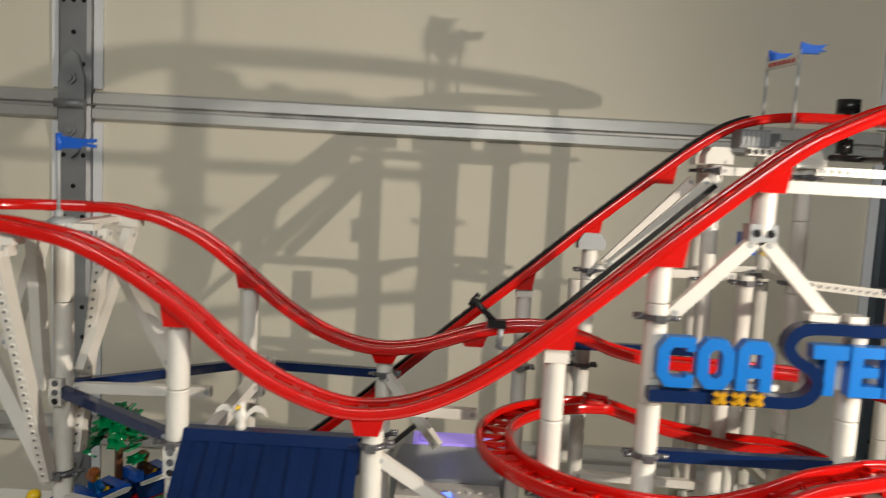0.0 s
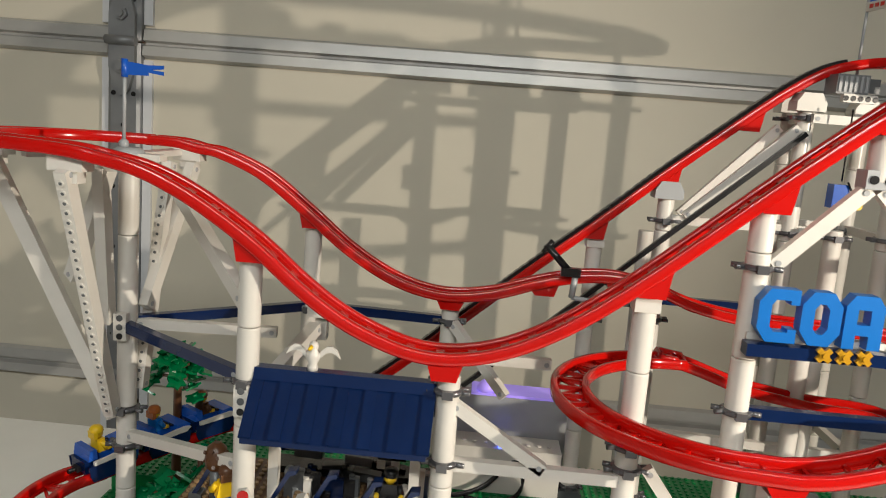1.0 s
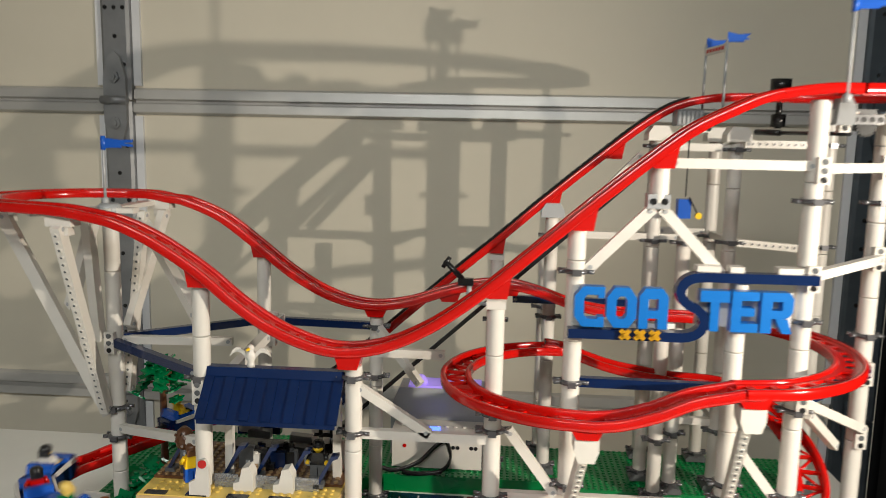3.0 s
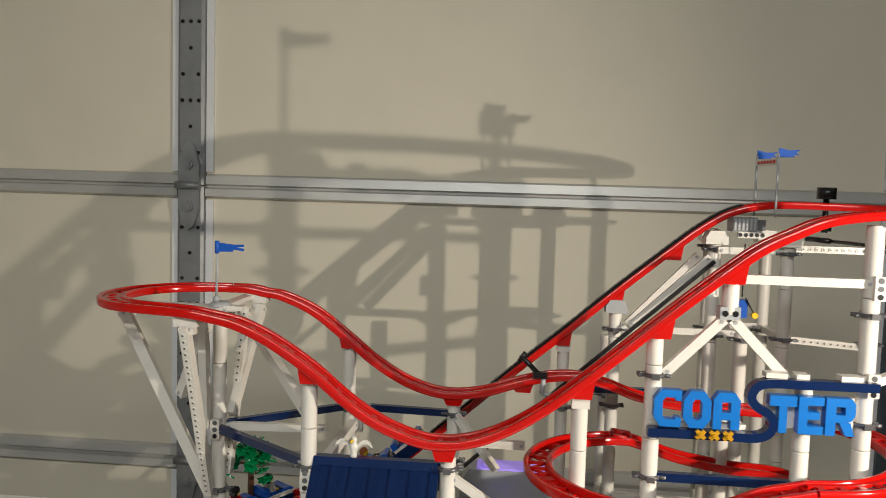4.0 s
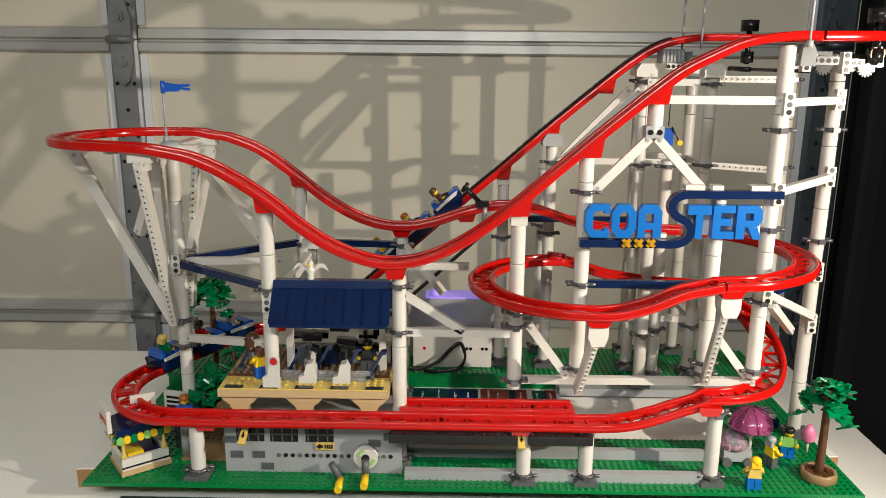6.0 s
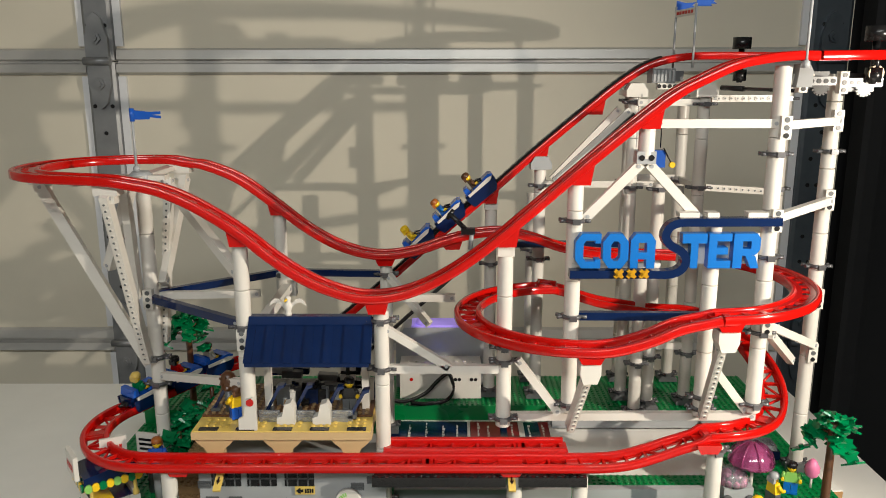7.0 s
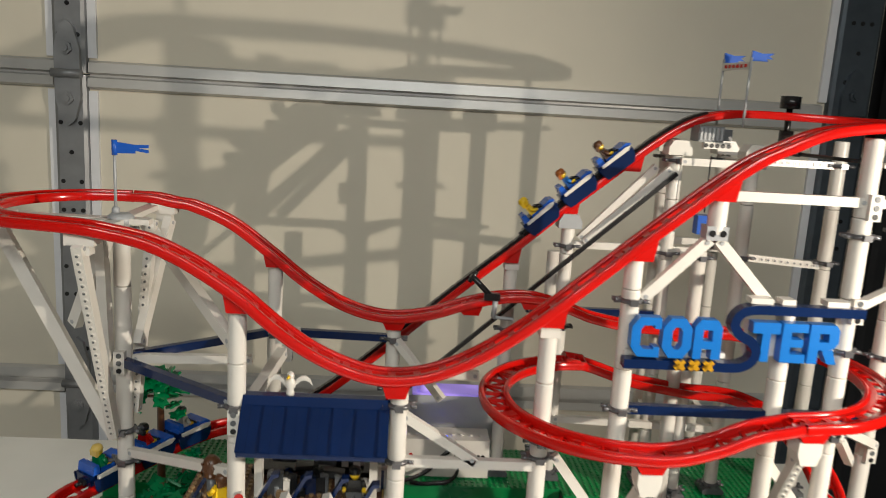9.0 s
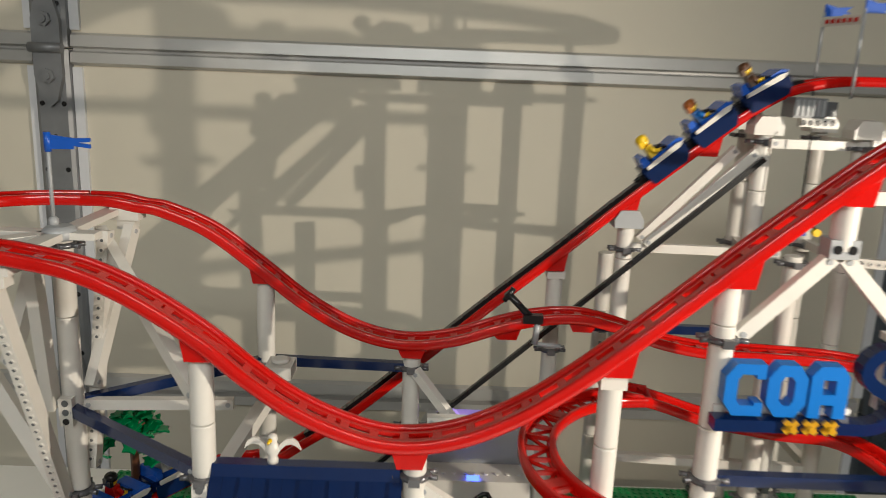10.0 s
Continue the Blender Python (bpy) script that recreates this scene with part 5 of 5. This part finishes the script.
    for cx, cy, hh in ((-0.338, 0.168, 0.060), (-0.332, 0.188, 0.066), (-0.338, 0.150, 0.045), (-0.315, 0.178, 0.060), (-0.322, 0.240, 0.075)):
        r = root("hedge", (cx, cy, Z0 + 0.0035), "clump of green plastic foliage", "hedge", "hedges")
        for i in range(20):
            bm = bmesh.new()
            x, y, z = rnd.uniform(-0.014, 0.014), rnd.uniform(-0.014, 0.014), rnd.uniform(0.004, hh)
            m = pose(x, y, z, rnd.uniform(-40, 40), rnd.uniform(-40, 40), rnd.uniform(0, 180))
            pts = [(0.012 * math.cos(k * 0.785) * (1 if k % 2 else 0.6), 0.012 * math.sin(k * 0.785) * (1 if k % 2 else 0.6)) for k in range(8)]
            A = [bm.verts.new(m @ Vector((*p, 0))) for p in pts]
            B = [bm.verts.new(m @ Vector((*p, 0.003))) for p in pts]
            bm.faces.new(A[::-1])
            bm.faces.new(B)
            for q in range(8):
                bm.faces.new((A[q], A[(q + 1) % 8], B[(q + 1) % 8], B[q]))
            cyl(bm, m @ Vector((0, 0, 0.003)), m @ Vector((0, 0, 0.006)), 0.0028, n=8)
            part("leaf", bm, LEAF, r)
        bm = bmesh.new()
        cyl(bm, (0, 0, 0), (0, 0, hh), 0.003, n=6)
        part("stem", bm, BROWN, r)
    palm("broad_leaf_tree", -0.356, 0.262, 0.165, 0.029, "green plastic tree on a brown trunk behind the station", 9)
    figure(-0.335, 0.070, Z0 + 0.042, 10, BLUE, BLUE, ORANGE, label="toy figure in blue with ginger hair behind the track")
    bm = bmesh.new()
    cyl(bm, (-0.335, 0.07, Z0 + 0.002), (-0.335, 0.07, Z0 + 0.0418), 0.007, n=12)
    thing("grey_stand", bm, GREY, "short grey stand behind the curved track", "stand")
    figure(-0.236, 0.062, 0.1403, 215, YELLOW, BLUE, BROWN, label="toy figure in yellow on the platform with long brown hair")
    figure(-0.110, 0.078, 0.1434, 0, BLACK, DGREY, BLACK, label="toy attendant in black with a black cap in the station")
    # brown knobbly hair piece by the yellow figure, raised on an added stand
    bm = bmesh.new()
    lathe(bm, [(0.004, 0), (0.0085, 0.004), (0.0092, 0.012), (0.0075, 0.02), (0.003, 0.024)], (0, 0, 0), 12)
    for i in range(16):
        cyl(bm, (0.008 * math.cos(i * 2.4), 0.008 * math.sin(i * 2.4), 0.004 + i * 0.001), (0.0098 * math.cos(i * 2.4), 0.0098 * math.sin(i * 2.4), 0.005 + i * 0.001), 0.0016, n=6)
    b = thing("brown_barrel", bm, BROWN, "brown knobbly hair piece beside the yellow figure", "barrel")
    b.matrix_basis = pose(-0.248, 0.074, 0.1417 + 0.026)
    bm = bmesh.new()
    cyl(bm, (-0.248, 0.074, 0.1417), (-0.248, 0.074, 0.1690), 0.005, n=10)
    thing("barrel_stand", bm, DGREY, "dark grey stand added under the brown hair piece", "stand")


def right_corner():
    palm("palm_tree", 0.430, 0.038, 0.116, 0.027, "green-leaved toy palm in a tan planter", 10, pot=True, trunk=BROWN)
    figure(0.343, 0.012, Z0 + 0.0018, 175, PALE, AZURE, YELLOW, label="toy child with yellow hair and light blue legs")
    figure(0.383, 0.064, Z0 + 0.0018, 110, YELLOW, DGREY, GREY, label="toy grandparent figure with grey hair")
    figure(0.414, 0.088, Z0 + 0.0018, -20, LIME, AZURE, BLACK, label="toy figure with black hair holding candy floss")
    bm = bmesh.new()
    lathe(bm, [(0.003, 0), (0.0072, 0.004), (0.0068, 0.006), (0.0088, 0.009), (0.0078, 0.012), (0.0088, 0.014), (0.0062, 0.018), (0.0055, 0.020), (0.002, 0.024)], (0, 0, 0.013), 14)
    cyl(bm, (0, 0, 0), (0, 0, 0.014), 0.0015, n=6, mi=1)
    b = thing("candy_floss", bm, [PINK, WHITE], "pink swirl of candy floss on a white stick", "candy floss")
    b.matrix_basis = pose(0.433, 0.078, Z0 + 0.013)
    r = root("candy_cart", (0.345, 0.075, Z0 + 0.0018), "candy floss cart under a clear pink dome", "cart")
    bm = bmesh.new()
    box(bm, -0.020, -0.014, 0.006, 0.014, 0.014, 0.020)
    part("body", bevelled(bm), GREY, r)
    bm = bmesh.new()
    lathe(bm, [(0.017, 0.0), (0.018, 0.006), (0.015, 0.014), (0.008, 0.019), (0.002, 0.020)], (-0.006, 0, 0.0205), 20)
    part("bowl_cover", bm, CLEAR, r, "clear bowl cover")
    for i in range(8):
        bm = bmesh.new()
        lathe(bm, [(0.002, 0), (0.0035, 0.002), (0.001, 0.005)], (-0.006 + 0.009 * math.cos(i * 0.8), 0.009 * math.sin(i * 0.8), 0.0207), 8)
        part("sweet", bm, PINK, r)
    bm = bmesh.new()
    cyl(bm, (0.016, 0, 0.006), (0.016, 0, 0.050), 0.002, n=8)
    part("umbrella_pole", bm, WHITE, r)
    bm = bmesh.new()
    lathe(bm, [(0.026, 0.0), (0.0265, 0.003), (0.023, 0.012), (0.015, 0.021), (0.006, 0.026), (0.002, 0.027)], (0.014, 0, 0.046), 16)
    dome = part("dome", bm, MAGENTA, r, "clear pink scalloped dome")
    for i in range(8):
        a = i * math.pi / 4
        bm = bmesh.new()
        pts = [Vector((0.014 + q * math.cos(a), q * math.sin(a), 0.046 + z)) for q, z in ((0.0270, 0.003), (0.0238, 0.012), (0.0158, 0.021), (0.0062, 0.0266))]
        sweep(bm, pts, [Vector((-math.sin(a), math.cos(a), 0))] * 4, [Vector((math.cos(a), math.sin(a), 0.6)).normalized()] * 4, [(-0.0008, -0.0005), (0.0008, -0.0005), (0.0008, 0.0006), (-0.0008, 0.0006)])
        part("rib", bm, MAGENTA, dome)
    for sx in (-0.016, 0.010):
        bm = bmesh.new()
        cyl(bm, (sx, -0.0145, 0.006), (sx, -0.0175, 0.006), 0.006, n=16)
        part("wheel", bm, DGREY, r)
    bm = bmesh.new()
    box(bm, 0.0, 0.0, 0.0, 0.04, 0.028, 0.012)
    box(bm, 0.004, 0.002, 0.0121, 0.036, 0.026, 0.019, 1)
    b = thing("navy_bench", bevelled(bm), [NAVY, CLEAR], "navy block bench with a clear top", "bench")
    b.matrix_basis = pose(0.395, 0.165, Z0 + 0.0018)


def behind():
    # electronics case on the table behind the model
    r = root("electronics_case", (-0.005, 0.376, ZB + 0.0018), "grey electronics case with lilac lit strip", "device")
    bm = bmesh.new()
    prism(bm, [(-0.070, 0.0), (0.068, 0.0), (0.068, 0.070), (0.058, 0.096), (-0.058, 0.096), (-0.070, 0.070)], -0.018, 0.024)
    part("case", bevelled(bm, 0.002), GREY, r)
    bm = bmesh.new()
    box(bm, -0.046, -0.017, 0.0962, 0.054, 0.02, 0.0992)
    part("light_strip", bm, LILAC, r, "glowing lilac strip")
    bm = bmesh.new()
    lathe(bm, [(0.010, 0.0), (0.0105, 0.004), (0.006, 0.011), (0.002, 0.013)], (-0.030, -0.008, 0.0994), 14)
    part("knob", bm, LILAC, r)
    r = root("battery_box", (-0.005, 0.335, ZB + 0.002), "white battery box with pin holes and black cable", "battery box")
    bm = bmesh.new()
    box(bm, -0.062, -0.02, 0, 0.058, 0.02, 0.052)
    part("shell", bevelled(bm, 0.0015), WHITE, r)
    bm = bmesh.new()
    box(bm, -0.012, -0.019, 0.0521, 0.002, -0.013, 0.0555)
    part("indicator", bm, BLUELED, r, "glowing blue indicator light")
    for x in (-0.045, 0.02, 0.026, 0.044, 0.050):
        bm = bmesh.new()
        cyl(bm, (x, -0.0201, 0.030), (x, -0.0207, 0.030), 0.0026, n=10)
        part("hole", bm, RED if x < -0.04 else BLACK, r)
    for i in range(9):
        bm = bmesh.new()
        cyl(bm, (-0.05 + i * 0.012, -0.004, 0.052), (-0.05 + i * 0.012, -0.004, 0.0537), 0.0025, n=8)
        part("stud", bm, WHITE, r)
    pts = [(-0.05, 0.29, 0.056), (-0.03, 0.285, 0.057), (0.0, 0.288, 0.060), (0.012, 0.300, 0.070), (0.010, 0.305, 0.085), (0.004, 0.308, 0.094), (-0.010, 0.305, 0.085), (-0.03, 0.30, 0.066), (-0.06, 0.29, 0.058), (-0.085, 0.285, 0.066)]
    path = spline(pts, 0.004)
    S, U = frames_of(path)
    bm = bmesh.new()
    sweep(bm, path, S, U, [(-0.0012, -0.0025), (0.0012, -0.0025), (0.0012, 0.0025), (-0.0012, 0.0025)])
    thing("ribbon_cable", bm, BLACK, "flat black ribbon cable looping behind the station", "cable")
    # printed booklet lying on the board
    r = root("booklet", (0.035, 0.202, 0.0262), "glossy navy and red printed booklet lying on the board", "booklet", rz=-1)
    bm = bmesh.new()
    box(bm, -0.112, -0.060, 0, 0.112, 0.086, 0.0012)
    part("cover", bm, NAVY, r)
    bm = bmesh.new()
    box(bm, 0.000, -0.0598, 0.0013, 0.042, 0.0858, 0.0017)
    box(bm, 0.052, -0.0598, 0.0013, 0.068, 0.0858, 0.0017)
    box(bm, 0.098, -0.0598, 0.0013, 0.1118, 0.0858, 0.0017)
    part("red_band", bm, DRED, r, "dark red printed band")
    bm = bmesh.new()
    box(bm, -0.0045, -0.0598, 0.0013, -0.0005, 0.0858, 0.0017)
    box(bm, 0.0685, -0.0598, 0.0013, 0.0765, 0.0858, 0.0017)
    part("white_band", bm, WHITE, r, "white printed stripe")
    bm = bmesh.new()
    rnd = random.Random(9)
    for col, x0 in enumerate((-0.088, -0.064, -0.040, -0.020, 0.010, 0.024, 0.058, 0.082, 0.102)):
        y = -0.045
        while y < 0.072:
            L = rnd.uniform(0.003, 0.010)
            box(bm, x0, y, 0.0018, x0 + rnd.uniform(0.0015, 0.004), y + L, 0.0020)
            y += L + 0.002
    tagged(part("print", bm, WHITE, r), "white illegible print", kind="stuff")
    # work lamp that throws the shadows, and an unseen fitting added for the fill
    r = root("work_lamp", (LAMP[0] + 0.02, LAMP[1] - 0.03, -0.76), "bare work lamp on a thin floor stand", "lamp")
    h = LAMP[2] + 0.76
    bm = bmesh.new()
    lathe(bm, [(0.13, 0), (0.13, 0.012), (0.02, 0.02), (0.009, 0.03), (0.009, h - 0.06)], n=20)
    part("stand", bm, SHADESTEEL, r)
    bm = bmesh.new()
    box(bm, -0.06, -0.03, h - 0.05, 0.04, -0.012, h + 0.05)
    part("housing", bevelled(bm, 0.003), BLACK, r)
    r = root("fill_fitting", (-0.1, -1.85, 1.62), "unseen ceiling fitting added for the fill light", "lamp")
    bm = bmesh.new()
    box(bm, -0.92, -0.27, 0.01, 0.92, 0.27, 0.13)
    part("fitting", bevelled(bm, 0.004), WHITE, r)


garage()
garage_door()
table()
baseplates()
tracks()
supports()
tower_top()
coaster_sign()
station()
left_corner()
right_corner()
behind()

# ---- the two trains ----
def train(riders, car_label):
    out = []
    for torso, hair, label in riders:
        out.append((coaster_car(car_label), figure(0, 0, 0, 0, torso, BLUE, hair, label=label, sit=True)))
    return out


CLIMBERS = train(((BROWN, BROWN, "toy rider with dark brown hair in the lead car"), (AZURE, ORANGE, "toy rider with ginger hair in the second car"), (YELLOW, YELLOW, "toy rider in yellow in the last car")),
                 "navy and blue toy coaster car climbing the lift hill")
FOLLOWERS = train(((WHITE, BLACK, "toy rider in white with black hair"), (RED, BLACK, "toy rider in red with black hair"), (LEAF, PALE, "toy rider in green with pale hair")),
                  "navy and blue toy coaster car waiting in the station")
RIDE = spline([(x, y, z + 0.003) for x, y, z in LOW + STATION_TURN[1:] + PLATFORM + LIFT[1:] + TOP_TURN[1:]])
ARC = [0.0]
for p, q in zip(RIDE, RIDE[1:]):
    ARC.append(ARC[-1] + (q - p).length)


def on_track(s):
    i = max(1, min(len(ARC) - 2, next((k for k, a in enumerate(ARC) if a >= s), len(ARC) - 2)))
    f = (s - ARC[i - 1]) / (ARC[i] - ARC[i - 1])
    p = RIDE[i - 1].lerp(RIDE[i], f)
    t = (RIDE[min(i + 3, len(ARC) - 1)] - RIDE[max(i - 4, 0)]).normalized()
    side = t.cross(Vector((0, 0, 1))).normalized()
    return Matrix.Translation(p) @ Matrix((side, t, side.cross(t))).transposed().to_4x4()


def arc_at(x, rear=True):
    """How far along the ride the track passes x, on its rear half or on the front straight."""
    return next(ARC[k] for k, p in enumerate(RIDE) if (p.x >= x and p.y > 0.15 if rear else p.x <= x and p.y < 0.1))


def along(t, knots):
    for (t0, s0), (t1, s1) in zip(knots, knots[1:]):
        if t <= t1:
            return s0 + (s1 - s0) * (t - t0) / (t1 - t0)
    return knots[-1][1]


def motions():
    lead, rest = arc_at(-0.047), arc_at(-0.333)
    climb = [(0.0, rest), (2.3, rest), (3.5, lead - 0.177), (5.5, lead), (10.0, lead + 0.398)]
    wait = arc_at(-0.155, rear=False)
    follow = [(0.0, wait), (2.35, wait), (3.4, arc_at(-0.333)), (10.0, arc_at(-0.333))]
    for cars, knots in ((CLIMBERS, climb), (FOLLOWERS, follow)):
        for k, (car, rider) in enumerate(cars):
            rows = [(i * 0.1, on_track(along(i * 0.1, knots) - 0.0575 * k)) for i in range(101)]
            walk(car, rows)
            walk(rider, [(t, m @ pose(0, -0.004, 0.0090, 0, 0, 180)) for t, m in rows])


motions()
